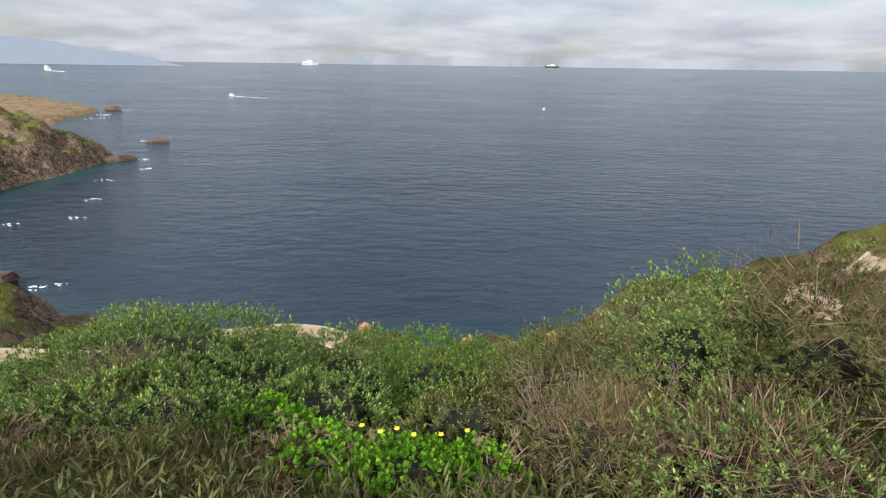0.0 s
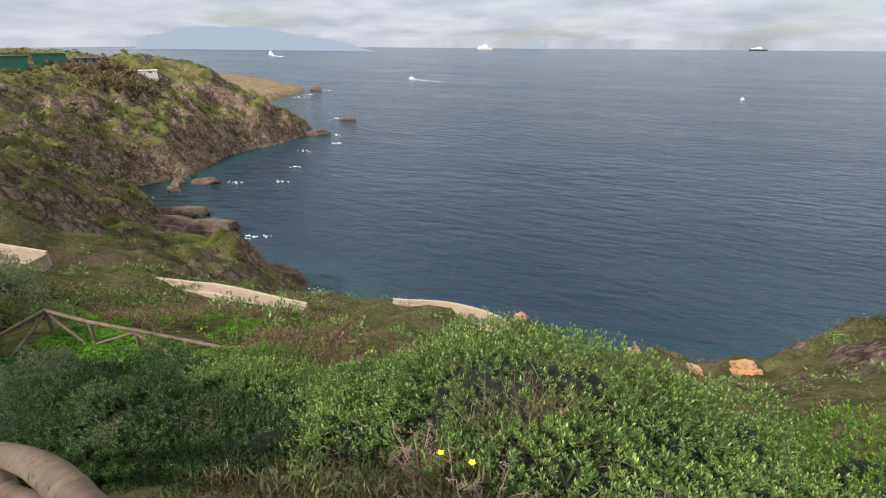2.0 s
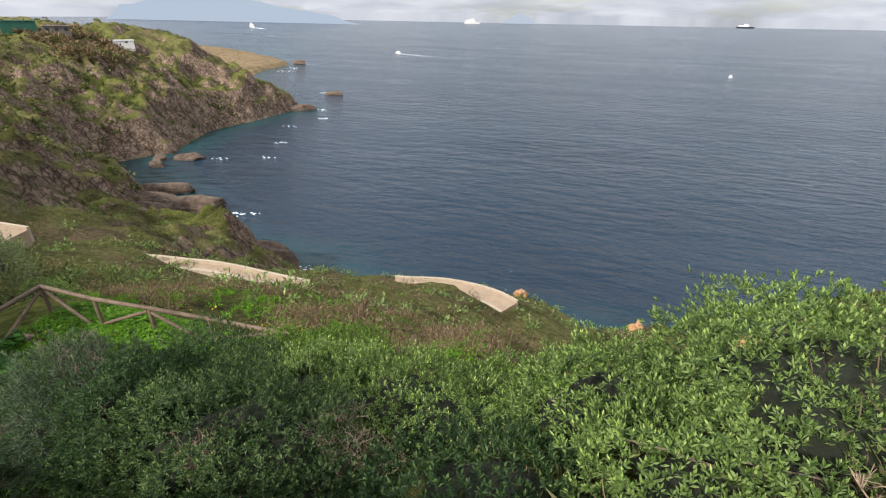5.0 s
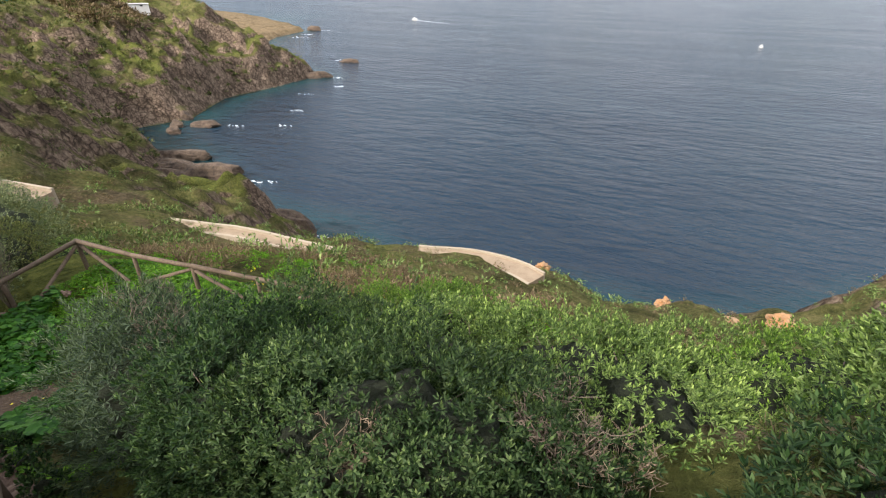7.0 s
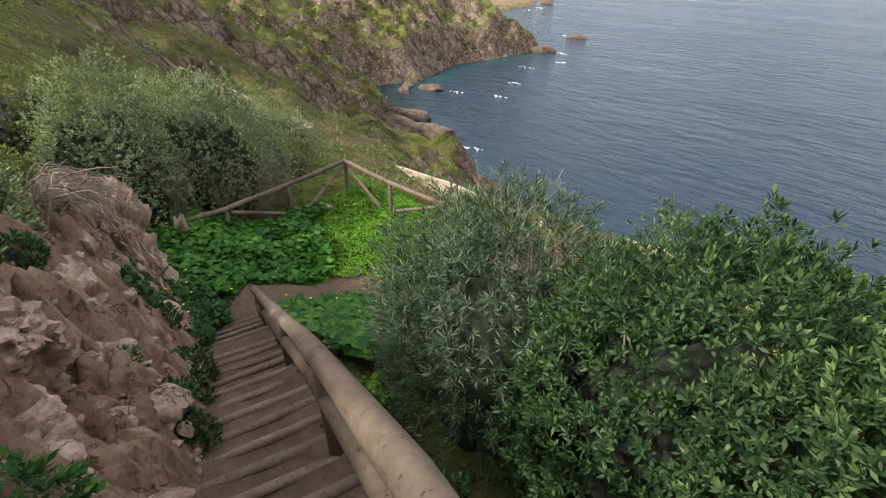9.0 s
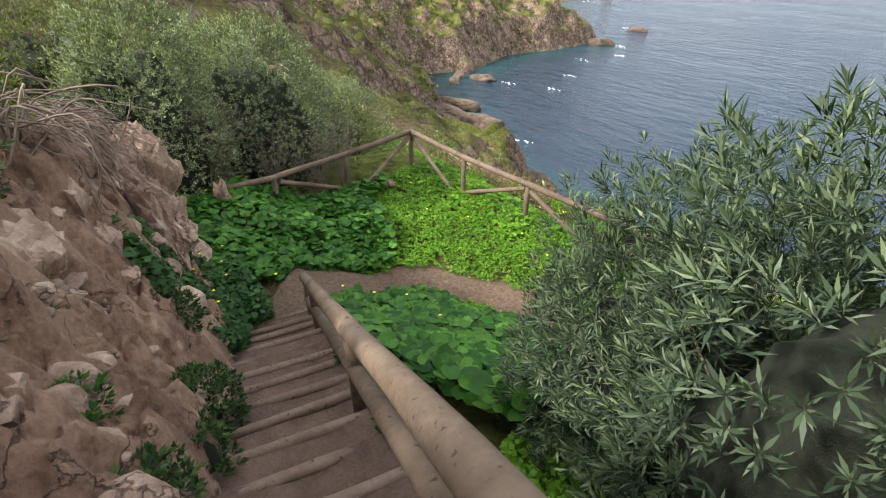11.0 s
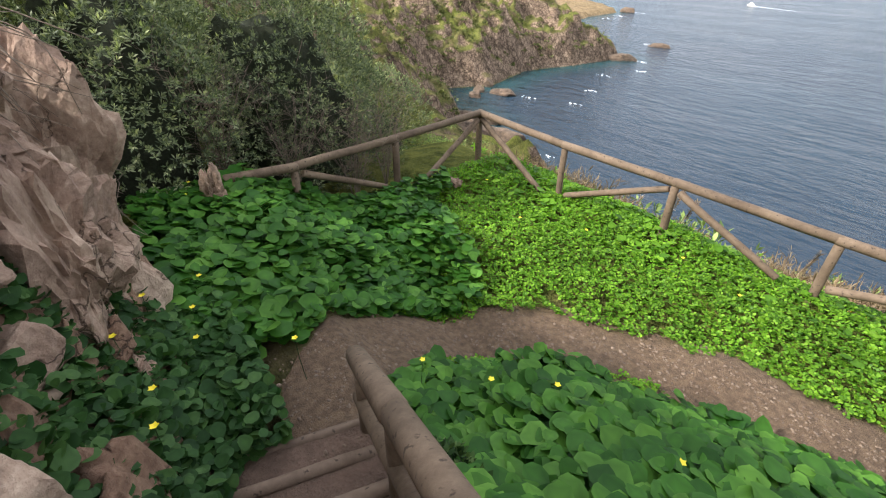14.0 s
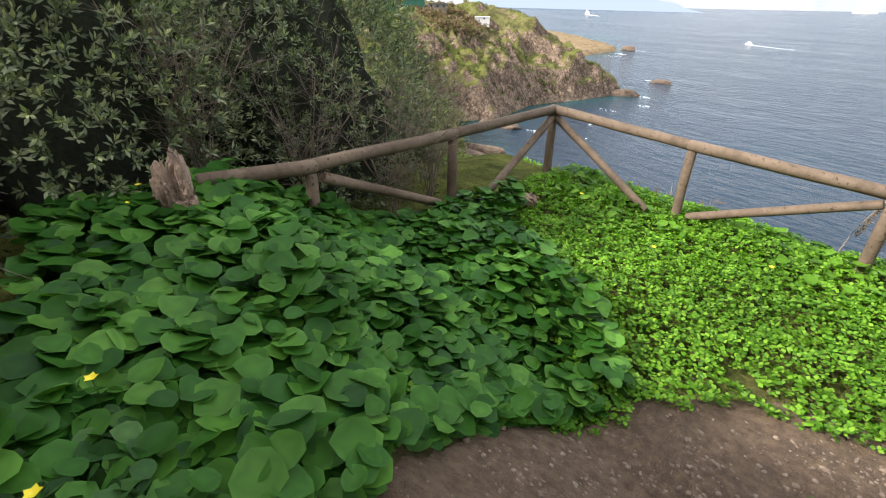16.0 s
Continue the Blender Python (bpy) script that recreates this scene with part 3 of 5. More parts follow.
# ---- foliage ----
def leaves_at(places, ways, count, length, width, spread, seed, droop=0.0, stem=0.0):
    """Kite-shaped leaves, count round each shoot, as one array of places and quads."""
    r = np.random.default_rng(seed)
    n = len(places)
    ways = ways / np.linalg.norm(ways, axis=1, keepdims=True)
    side = np.cross(ways, np.where(np.abs(ways[:, 2:3]) > 0.9, [[1.0, 0, 0]], [[0, 0, 1.0]]))
    side /= np.linalg.norm(side, axis=1, keepdims=True)
    other = np.cross(ways, side)
    az = (np.arange(count)[None, :] * 2.399 + r.uniform(0, 6.28, (n, 1)))
    tilt = np.radians(spread[0] + (spread[1] - spread[0]) * (np.arange(count)[None, :] + 0.5) / count) * r.uniform(0.75, 1.25, (n, count))
    ring = side[:, None] * np.cos(az)[..., None] + other[:, None] * np.sin(az)[..., None]
    out = ways[:, None] * np.cos(tilt)[..., None] + ring * np.sin(tilt)[..., None]
    out[..., 2] -= droop
    out /= np.linalg.norm(out, axis=2, keepdims=True)
    across = np.cross(out, ways[:, None])
    across /= np.linalg.norm(across, axis=2, keepdims=True) + 1e-9
    nrm = np.cross(across, out)
    size = r.uniform(0.7, 1.3, (n, count, 1))
    base = places[:, None] + out * 0.08 * length + ways[:, None] * (stem * (1 - (np.arange(count)[None, :, None] + 0.5) / count))
    mid = base + out * length * 0.5 * size + nrm * length * 0.06
    tip = base + out * length * size
    a, b = mid + across * width * 0.5 * size, mid - across * width * 0.5 * size
    v = np.stack([base, a, tip, b], 2).reshape(-1, 3)
    return v, np.arange(len(v)).reshape(-1, 4)


def lumpy(dirs, seed):
    x, y, z = dirs.T
    return 1 + 0.30 * fbm(x * 1.6 + z * 1.1 + seed, y * 1.6 - z * 0.8, 2, seed) + 0.26 * fbm(x * 4.2 - z * 2, y * 4.2 + z * 3, 2, seed + 9)


GROWN = []      # the hearts of the bushes that stand already: no leaves grow inside them


def bush(name, label, place, size, leaf, seed, per_m2=560, leaves=10, length=0.038, width=0.0125, spread=(12, 78), category="bush", group="", sink=0.25, twigs=6, top=None):
    """A rounded shrub: a twiggy heart with the inner shade put into its dark colour, bare limbs, and thousands of
    leaves in shoots over its uneven outside.
    """
    x0, y0 = place
    rx, ry, h = size
    z0 = ground1(x0, y0)
    if top is not None:
        h = max((top - z0) * 0.90, 0.3)
    r = np.random.default_rng(seed)
    thing = empty(name, (x0, y0, z0), label, category, group)
    centre = np.array([0, 0, h * sink])
    axes = np.array([rx, ry, h * (1 - sink)])
    area = 2 * math.pi * ((rx * ry) ** 1.6 / 2 + (rx * h) ** 1.6 / 2) ** (1 / 1.6)
    n = int(area * per_m2)
    dirs = r.normal(size=(n, 3))
    dirs /= np.linalg.norm(dirs, axis=1, keepdims=True)
    # shoots crowd towards the light, few grow on the shaded underside
    dirs = dirs[dirs[:, 2] > r.uniform(-0.6, 0.05, len(dirs))]
    swell = lumpy(dirs, seed)
    pts = dirs * axes * (swell * r.uniform(0.84, 1.02, len(dirs)))[:, None] + centre
    # rounded clumps of shoots with creases between them
    clump = 0.16 - 0.55 * np.abs(fbm(pts[:, 0] * 3.4 + pts[:, 2] * 2.3 + seed, pts[:, 1] * 3.4 - pts[:, 2] * 2.6, 2, seed + 5))
    pts = pts + dirs * (clump * min(1.0, rx / 0.8) * 0.75)[:, None]
    gz = ground(pts[:, 0] + x0, pts[:, 1] + y0, False) - z0
    keep = pts[:, 2] > gz - 0.05
    for c, ax in GROWN:
        q = (pts + [x0, y0, z0] - c) / ax
        keep &= (q * q).sum(1) > 0.36
    GROWN.append((centre + [x0, y0, z0], axes))
    # gaps where the heart shows
    keep &= fbm(dirs[:, 0] * 6 + seed, dirs[:, 1] * 6 + dirs[:, 2] * 5, 2, seed + 3) < 0.58
    pts, dirs = pts[keep], dirs[keep]
    ways = dirs / axes
    ways /= np.linalg.norm(ways, axis=1, keepdims=True)
    ways = ways + [0, 0, 0.55] + r.normal(scale=0.28, size=ways.shape)
    v, f = leaves_at(pts, ways, leaves, length, width, spread, seed + 1, stem=length * 0.9)
    crown = mesh_np("crown", v, f)
    young = crown.attributes.new("young", "FLOAT", "POINT")
    young.data.foreach_set("value", np.tile(np.repeat(1 - (np.arange(leaves) + 0.5) / leaves, 4), len(pts)).astype(np.float32))
    part("crown", crown, leaf, thing)
    # heart: a near-black lump, the shade between the leaves put into its colour
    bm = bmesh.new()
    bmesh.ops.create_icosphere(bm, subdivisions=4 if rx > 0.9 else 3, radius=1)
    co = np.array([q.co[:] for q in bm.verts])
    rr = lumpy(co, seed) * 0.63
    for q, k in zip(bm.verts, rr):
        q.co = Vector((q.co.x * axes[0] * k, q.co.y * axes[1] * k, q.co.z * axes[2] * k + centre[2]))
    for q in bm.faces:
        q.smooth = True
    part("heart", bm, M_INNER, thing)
    # limbs that break through the leaves
    for k in range(twigs):
        d = Vector((r.normal(), r.normal(), abs(r.normal()) * 0.7)).normalized()
        tip = Vector((d.x * rx, d.y * ry, d.z * h * (1 - sink) + centre[2])) * r.uniform(0.85, 1.0)
        root = Vector((r.uniform(-0.2, 0.2), r.uniform(-0.2, 0.2), -0.1))
        bend = (root + tip) / 2 + Vector((r.uniform(-0.2, 0.2), r.uniform(-0.2, 0.2), r.uniform(0, 0.25)))
        part("limb", log_bm(along([root, bend, tip], 0.35), 0.015, 0.004, 5, 0.1, k, cap=False), M_TWIG, thing)
    return thing


# ---- the flight of steps ----
RISE = 0.17
stairs = empty("staircase", (-3.3, 2.12, -0.1), "worn earth steps edged with dusty timber risers, running down the bank", "staircase", kind="structure")
stairs_inv = Matrix.Translation((3.3, -2.12, 0.1))
fine_x = np.linspace(-3.3, -15.35, 1200)
fine_z = line_z(fine_x)
r_step = random.Random(4)
edges = [float(np.interp(-(-0.10 - RISE * k), -fine_z, fine_x)) for k in range(39)]
for k in range(38):
    x0, x1 = edges[k], edges[k + 1]
    if x0 - x1 < 0.05:
        continue
    y0, y1 = float(line_y(x0)), float(line_y(x1))
    way = Vector((x1 - x0, y1 - y0, 0)).normalized()
    across = Vector((-way.y, way.x, 0))      # towards the hill
    if across.y > 0:
        across = -across
    z = -0.10 - RISE * (k + 1) + RISE * 0.55
    bm = bmesh.new()
    # tread: a slab of trodden earth, hollowed and crumbling
    na, nb = 10, 4
    rows = []
    for a in range(na + 1):
        row = []
        for b in range(nb + 1):
            s, t = -0.36 + a / na * 1.0, b / nb
            p = Vector((x0, y0, z)) + across * s + way * ((x0 - x1) * 1.03 * t / max(-way.x, 0.3) + 0.02)
            p.z += 0.035 * noise.noise(p * 2.6) + 0.012 * noise.noise(p * 11) - 0.025 * math.sin(math.pi * a / na)
            row.append(bm.verts.new(p))
        rows.append(row)
    for a in range(na):
        for b in range(nb):
            bm.faces.new((rows[a][b], rows[a + 1][b], rows[a + 1][b + 1], rows[a][b + 1]))
    ring = [e for e in bm.edges if e.is_boundary]
    down = bmesh.ops.extrude_edge_only(bm, edges=ring)
    for q in down["geom"]:
        if isinstance(q, bmesh.types.BMVert):
            q.co.z -= 0.24
    bmesh.ops.recalc_face_normals(bm, faces=bm.faces)
    bm.transform(stairs_inv)
    part("tread", bm, M_EARTH, stairs)
    # riser: a squared timber that stands a little proud
    a0 = Vector((x1, y1, z - 0.025)) - across * (0.34 + r_step.uniform(-0.03, 0.03)) + way * 0.01
    a1 = Vector((x1, y1, z - 0.03)) + across * (0.60 + r_step.uniform(-0.08, 0.06)) + way * 0.01
    a0.z += r_step.uniform(-0.015, 0.015)
    bm = log_bm([a0, a0.lerp(a1, 0.33) + Vector((0, 0, r_step.uniform(-0.012, 0.012))), a0.lerp(a1, 0.66), a1], 0.040, 0.036, 9, 0.12, k)
    bm.transform(stairs_inv)
    part("riser", bm, M_STEPWOOD, stairs)

# ---- the handrail on the seaward side of the steps ----
RAIL = [(-2.35, 1.875, 1.14), (-2.80, 2.00, 0.98), (-3.8, 2.29, 0.62), (-4.85, 2.61, 0.18), (-6.0, 2.86, -0.42), (-7.2, 3.22, -1.27), (-8.7, 3.29, -2.03), (-9.35, 3.48, -2.34), (-11.0, 4.0, -3.36), (-12.4, 4.41, -4.26), (-15.2, 5.18, -5.92)]
rail = empty("handrail", (-0.4, 1.62, 0.1), "round weathered timber handrail with a lower rail and posts", "handrail")
rail_inv = Matrix.Translation((0.4, -1.62, -0.1))
joints = along(RAIL, 0.3)
stretch, k = 8, 0
while k < len(joints) - 1:
    piece = joints[k:k + stretch + 1]
    if len(piece) > 1:
        bm = log_bm([p + Vector((0, 0, -0.065)) for p in piece], 0.064, 0.058, 18, 0.05, k)
        bm.transform(rail_inv)
        part("top_rail", bm, M_WOOD, rail)
        p = piece[0] if k else piece[0].lerp(piece[1], 0.4)
        z = ground1(p.x, p.y + 0.03)
        bm = log_bm([(p.x, p.y + 0.01, z - 0.25), (p.x, p.y + 0.01, (z + p.z) / 2), (p.x, p.y + 0.01, p.z - 0.12)], 0.055, 0.052, 14, 0.05, k + 50)
        bm.transform(rail_inv)
        part("post", bm, M_WOOD, rail)
        low = [q + Vector((0, 0.0, -0.40)) for q in piece]
        bm = log_bm(low, 0.05, 0.05, 14, 0.05, k + 90)
        bm.transform(rail_inv)
        part("lower_rail", bm, M_WOOD, rail)
    k += stretch
p = Vector(RAIL[-1])
bm = log_bm([(p.x + 0.12, p.y - 0.02, -7.1), (p.x + 0.12, p.y - 0.02, -6.4), (p.x + 0.12, p.y - 0.02, p.z - 0.12)], 0.055, 0.052, 14, 0.05, 77)
bm.transform(rail_inv)
part("post", bm, M_WOOD, rail)

# ---- the fence round the terrace ----
fence = empty("timber_fence", (-19.68, 10.03, -7.4), "weathered round timber fence with diagonal braces around the terrace", "fence")
fence_inv = Matrix.Translation((19.68, -10.03, 7.4))
F_SEA = [(-19.68, 10.03, -6.46), (-17.76, 10.10, -6.53), (-16.05, 10.32, -6.60), (-14.23, 10.52, -6.68), (-12.4, 10.70, -6.74), (-10.1, 10.90, -6.84)]
F_WEST = [(-19.68, 10.03, -6.46), (-19.30, 8.0, -6.42), (-19.02, 6.29, -6.38), (-18.98, 5.45, -6.33)]


def fence_bar(name, a, b, r0, r1, seed):
    a, b = Vector(a), Vector(b)
    n = max(2, int((b - a).length / 0.35))
    wob = Vector((0.012, 0.010, 0.012))
    pts = [a.lerp(b, i / n) + Vector([wob[c] * noise.noise(Vector((seed * 3.3, i * 0.9, c * 7))) for c in range(3)]) for i in range(n + 1)]
    bm = log_bm(pts, r0, r1, 14, 0.07, seed)
    bm.transform(fence_inv)
    return part(name, bm, M_WOOD, fence)


for run, kinds in ((F_SEA, 0), (F_WEST, 1)):
    for i, (a, b) in enumerate(zip(run, run[1:])):
        d = (Vector(b) - Vector(a)).normalized() * 0.05
        fence_bar("top_rail", Vector(a) - d, Vector(b) + d * 0.4, 0.062, 0.056, i + 10 * kinds)
    for i, p in enumerate(run):
        if kinds and i in (0, 3):
            continue
        z = min(ground1(p[0], p[1]), -7.3)
        fence_bar("post", (p[0], p[1], z - 0.3), (p[0], p[1], p[2] - 0.05), 0.056, 0.052, i + 30 + 10 * kinds)
for i, (a, b) in enumerate([((-19.62, 10.03, -6.56), (-18.05, 9.98, -7.36)), ((-17.62, 10.08, -7.32), (-16.12, 10.30, -6.70)), ((-15.98, 10.30, -6.70), (-14.6, 10.42, -7.36)),
                            ((-14.15, 10.5, -7.28), (-12.5, 10.68, -6.86)), ((-12.3, 10.68, -6.86), (-10.9, 10.8, -7.5)),
                            ((-19.64, 9.95, -6.56), (-19.36, 8.45, -7.36)), ((-19.04, 6.40, -6.50), (-19.2, 7.75, -7.12))]):
    fence_bar("brace", a, b, 0.050, 0.045, i + 70)

# ---- bushes beside the walk: label, place, half-widths, height of the top, leaves, seed ----
MASTIC, DRYISH = "dense green mastic bush on the slope beside the landing", "tangled half-dry shrub with bare stems below the landing"
SHADEDB, LOWB = "dense green bush growing against the handrail, its leaves coloured dark for shade", "dense green bush on the slope below the handrail"
SILVERB, BRIGHTB = "silvery grey-green bush leaning over the handrail", "bright green leafy bush on the slope below the steps"
for label, place, half, top, leaf, seed in [
    (MASTIC, (-3.05, 5.2), (1.4, 1.2), -0.74, F_GREEN, 11), (MASTIC, (-3.6, 5.6), (0.75, 1.0), -0.95, F_GREEN, 12),
    (MASTIC, (-2.2, 5.0), (1.0, 1.0), -1.0, F_GREEN, 13), (MASTIC, (-1.2, 5.9), (1.0, 0.9), -1.35, F_GREEN, 14),
    (BRIGHTB, (0.1, 5.7), (1.0, 0.9), -1.12, F_BRIGHT, 15), (DRYISH, (1.4, 5.0), (0.9, 0.9), -0.42, F_OLIVE, 16),
    (MASTIC, (2.4, 4.7), (0.9, 0.8), 0.42, F_GREEN, 17), (DRYISH, (3.2, 4.2), (1.1, 1.1), 0.45, F_OLIVE, 18),
    (DRYISH, (1.3, 3.8), (0.8, 0.6), -0.45, F_OLIVE, 19), (DRYISH, (2.3, 3.2), (0.9, 0.75), -0.12, F_GREEN, 20),
    (DRYISH, (3.5, 2.9), (1.1, 0.9), 0.5, F_OLIVE, 21), (BRIGHTB, (0.3, 4.3), (0.75, 0.6), -0.85, F_OLIVE, 22),
    # seeds 23, 24, 28, 31 and 71 have the bank's shade put into their leaf colour
    (SHADEDB, (-7.6, 4.7), (1.25, 0.85), -1.95, F_MID, 23), (SHADEDB, (-8.9, 4.85), (1.0, 0.8), -2.15, F_DARK, 24),
    (LOWB, (-6.5, 5.8), (1.2, 1.0), -2.5, F_GREEN, 25), (LOWB, (-5.5, 6.3), (1.0, 1.0), -3.0, F_GREEN, 26),
    (LOWB, (-7.8, 6.1), (1.2, 1.0), -2.75, F_GREEN, 27), (SHADEDB, (-6.9, 4.35), (0.8, 0.6), -2.35, F_DARK, 28),
    (LOWB, (-4.75, 5.3), (0.65, 0.65), -1.3, F_GREEN, 29), (SILVERB, (-10.2, 5.05), (1.0, 0.8), -2.42, F_SILVER, 30),
    (SHADEDB, (-9.4, 6.0), (1.1, 1.0), -2.7, F_MID, 31), (BRIGHTB, (-8.5, 7.2), (1.3, 1.1), -3.1, F_BRIGHT, 32),
    (SILVERB, (-11.1, 5.7), (0.8, 0.7), -3.0, F_SILVER, 33), (SILVERB, (-11.3, 5.5), (0.6, 0.55), -3.35, F_SILVER, 34),
    (SILVERB, (-11.3, 7.0), (0.9, 0.8), -4.7, F_SILVER, 35), (BRIGHTB, (-10.2, 7.4), (1.1, 1.0), -4.2, F_GREEN, 36),
    (SILVERB, (-11.9, 7.0), (0.55, 0.55), -6.35, F_SILVER, 37), (SILVERB, (-11.6, 8.4), (0.8, 0.8), -5.9, F_SILVER, 38),
    (MASTIC, (-4.2, 4.45), (0.85, 0.65), -1.35, F_GREEN, 70), (LOWB, (-5.3, 4.2), (0.75, 0.6), -1.95, F_DARK, 71), (MASTIC, (-2.6, 4.05), (1.0, 0.55), -1.05, F_GREEN, 72),
    (DRYISH, (1.6, 6.8), (0.9, 0.8), -1.8, F_BRIGHT, 73), (MASTIC, (-1.2, 4.6), (0.7, 0.6), -1.0, F_GREEN, 74),
    (BRIGHTB, (-4.6, 6.7), (1.0, 0.9), -3.7, F_BRIGHT, 75), (LOWB, (-3.6, 7.4), (1.1, 0.9), -3.9, F_GREEN, 76), (LOWB, (-5.8, 7.5), (1.1, 0.9), -4.3, F_BRIGHT, 77),
]:
    thin = leaf is F_SILVER
    bush("shrub", label, place, (*half, 1), leaf, seed, 1000 if seed in (23, 24, 25, 28, 29, 70, 71, 72) else 480 if thin else 640, top=top, length=0.056 if thin else 0.038, width=0.0085 if thin else 0.0125, leaves=13 if thin else 10)
CROWN, FENCEB = "grey-green bush crowning the earth bank", "large dark grey-green bush overhanging the fence"
for label, place, size, leaf, per, seed in [
    (FENCEB, (-21.4, 7.0), (1.7, 1.9, 3.5), F_GREY, 330, 41), (FENCEB, (-20.6, 4.7), (1.4, 1.3, 3.3), F_GREY, 330, 42),
    ("olive bush on the slope beyond the fence", (-24.0, 9.8), (1.6, 1.6, 2.0), F_OLIVE, 200, 45),
    ("rounded olive bush on the slope beyond the fence", (-27.5, 11.6), (2.2, 2.0, 2.7), F_GREY, 190, 141), ("rounded olive bush on the slope beyond the fence", (-31.5, 13.2), (2.5, 2.2, 2.7), F_OLIVE, 150, 142),
    ("rounded olive bush on the slope beyond the fence", (-25.2, 12.6), (1.4, 1.4, 1.5), F_GREEN, 190, 143), ("rounded olive bush on the slope beyond the fence", (-36, 15.0), (2.6, 2.4, 2.6), F_GREY, 130, 144),
    (CROWN, (-9.4, 0.9), (1.0, 0.7, 1.0), F_OLIVE, 240, 46), (CROWN, (-11.2, 1.3), (1.1, 0.7, 1.1), F_GREY, 240, 47), (CROWN, (-13.0, 1.9), (1.1, 0.75, 1.2), F_GREY, 280, 48),
    (CROWN, (-14.8, 2.3), (1.1, 0.75, 1.3), F_GREY, 280, 49), (CROWN, (-16.6, 2.6), (1.1, 0.8, 1.4), F_OLIVE, 280, 50), (CROWN, (-18.3, 3.0), (1.1, 0.9, 1.6), F_GREY, 280, 51),
    (CROWN, (-12.0, 0.2), (1.3, 0.9, 1.5), F_GREY, 200, 52), (CROWN, (-15.6, 0.6), (1.5, 1.0, 1.7), F_DARK, 200, 53), (CROWN, (-19.8, 1.2), (1.6, 1.2, 2.0), F_GREY, 200, 54),
    (CROWN, (-23.0, 3.6), (1.6, 1.5, 2.2), F_OLIVE, 180, 55), (CROWN, (-26.5, 6.5), (1.8, 1.8, 1.8), F_GREY, 150, 56), (CROWN, (-29, 11), (1.8, 1.8, 1.6), F_OLIVE, 130, 57),
]:
    bush("hillside_bush", label, place, size, leaf, seed, per, length=0.062, width=0.02, twigs=9)


# ---- trail across the terrace ----
TRAIL = [(-15.15, 4.98), (-15.75, 5.3), (-16.12, 5.85), (-16.18, 6.5), (-15.85, 7.25), (-15.2, 7.88), (-14.3, 8.28), (-13.3, 8.45), (-12.4, 8.55), (-11.0, 8.9)]
trail_line = along([(x, y, 0) for x, y in TRAIL], 0.12)
tl = np.array([p[:2] for p in trail_line])


def trail_distance(x, y):
    best = np.full(np.shape(x), 1e9)
    for px, py in tl:
        best = np.minimum(best, np.hypot(x - px, y - py))
    return best


bm = bmesh.new()
rows = []
for i, p in enumerate(trail_line):
    way = (trail_line[min(i + 1, len(trail_line) - 1)] - trail_line[max(i - 1, 0)]).normalized()
    side = Vector((-way.y, way.x, 0))
    row = []
    for k in range(11):
        w = 0.38 + 0.20 * smooth(5, 30, i) + 0.09 * noise.noise(p * 1.7 + Vector((0, 0, 1 if k < 5 else 9)))
        q = p + side * (k - 5) / 5 * w
        q.z = ground1(q.x, q.y) + 0.022 - 0.03 * (abs(k - 5) == 5) + 0.012 * noise.noise(q * 6)
        row.append(bm.verts.new(q))
    rows.append(row)
for a, b in zip(rows, rows[1:]):
    for k in range(10):
        bm.faces.new((a[k], a[k + 1], b[k + 1], b[k]))
bmesh.ops.recalc_face_normals(bm, faces=bm.faces)
tagged(part("footpath", bm, M_TRAIL, smooth_faces=True), "bare stony earth trail curving across the green terrace", "footpath", kind="structure")

# loose stones on trail, steps and bank
r = np.random.default_rng(5)
stone_v, stone_f = [], []
base_bm = bmesh.new(); bmesh.ops.create_icosphere(base_bm, subdivisions=1, radius=1)
bv = np.array([q.co[:] for q in base_bm.verts]); bf = np.array([[q.index for q in f.verts] for f in base_bm.faces]); base_bm.free()
for k in range(7200):
    if k < 4000:
        p = trail_line[r.integers(0, len(trail_line))]
        x, y = p.x + r.normal(0, 0.25), p.y + r.normal(0, 0.25)
    else:
        x = r.uniform(-16, -8)
        y = float(line_y(x)) - r.uniform(0.6, 2.6)
    s = r.gamma(2.0, 0.003) + 0.003 + (0.008 + 0.045 * r.random() ** 5 if k >= 4000 else 0)
    v = bv * (1 + r.normal(0, 0.18, bv.shape)) * s * [1, r.uniform(0.6, 1), r.uniform(0.4, 0.8)]
    stone_v.append(v + [x, y, 0.02 if k < 4000 else 0.10]); stone_f.append(bf + 12 * k)
stone_v = np.array(stone_v)
stone_v[..., 2] += ground(stone_v[:, :, 0].mean(1), stone_v[:, :, 1].mean(1))[:, None]
stone_v = stone_v.reshape(-1, 3)
tagged(part("gravel", mesh_np("gravel", stone_v, np.concatenate(stone_f)), M_GRAVEL), "loose brown stones and grit on trail and bank", "gravel", kind="stuff")


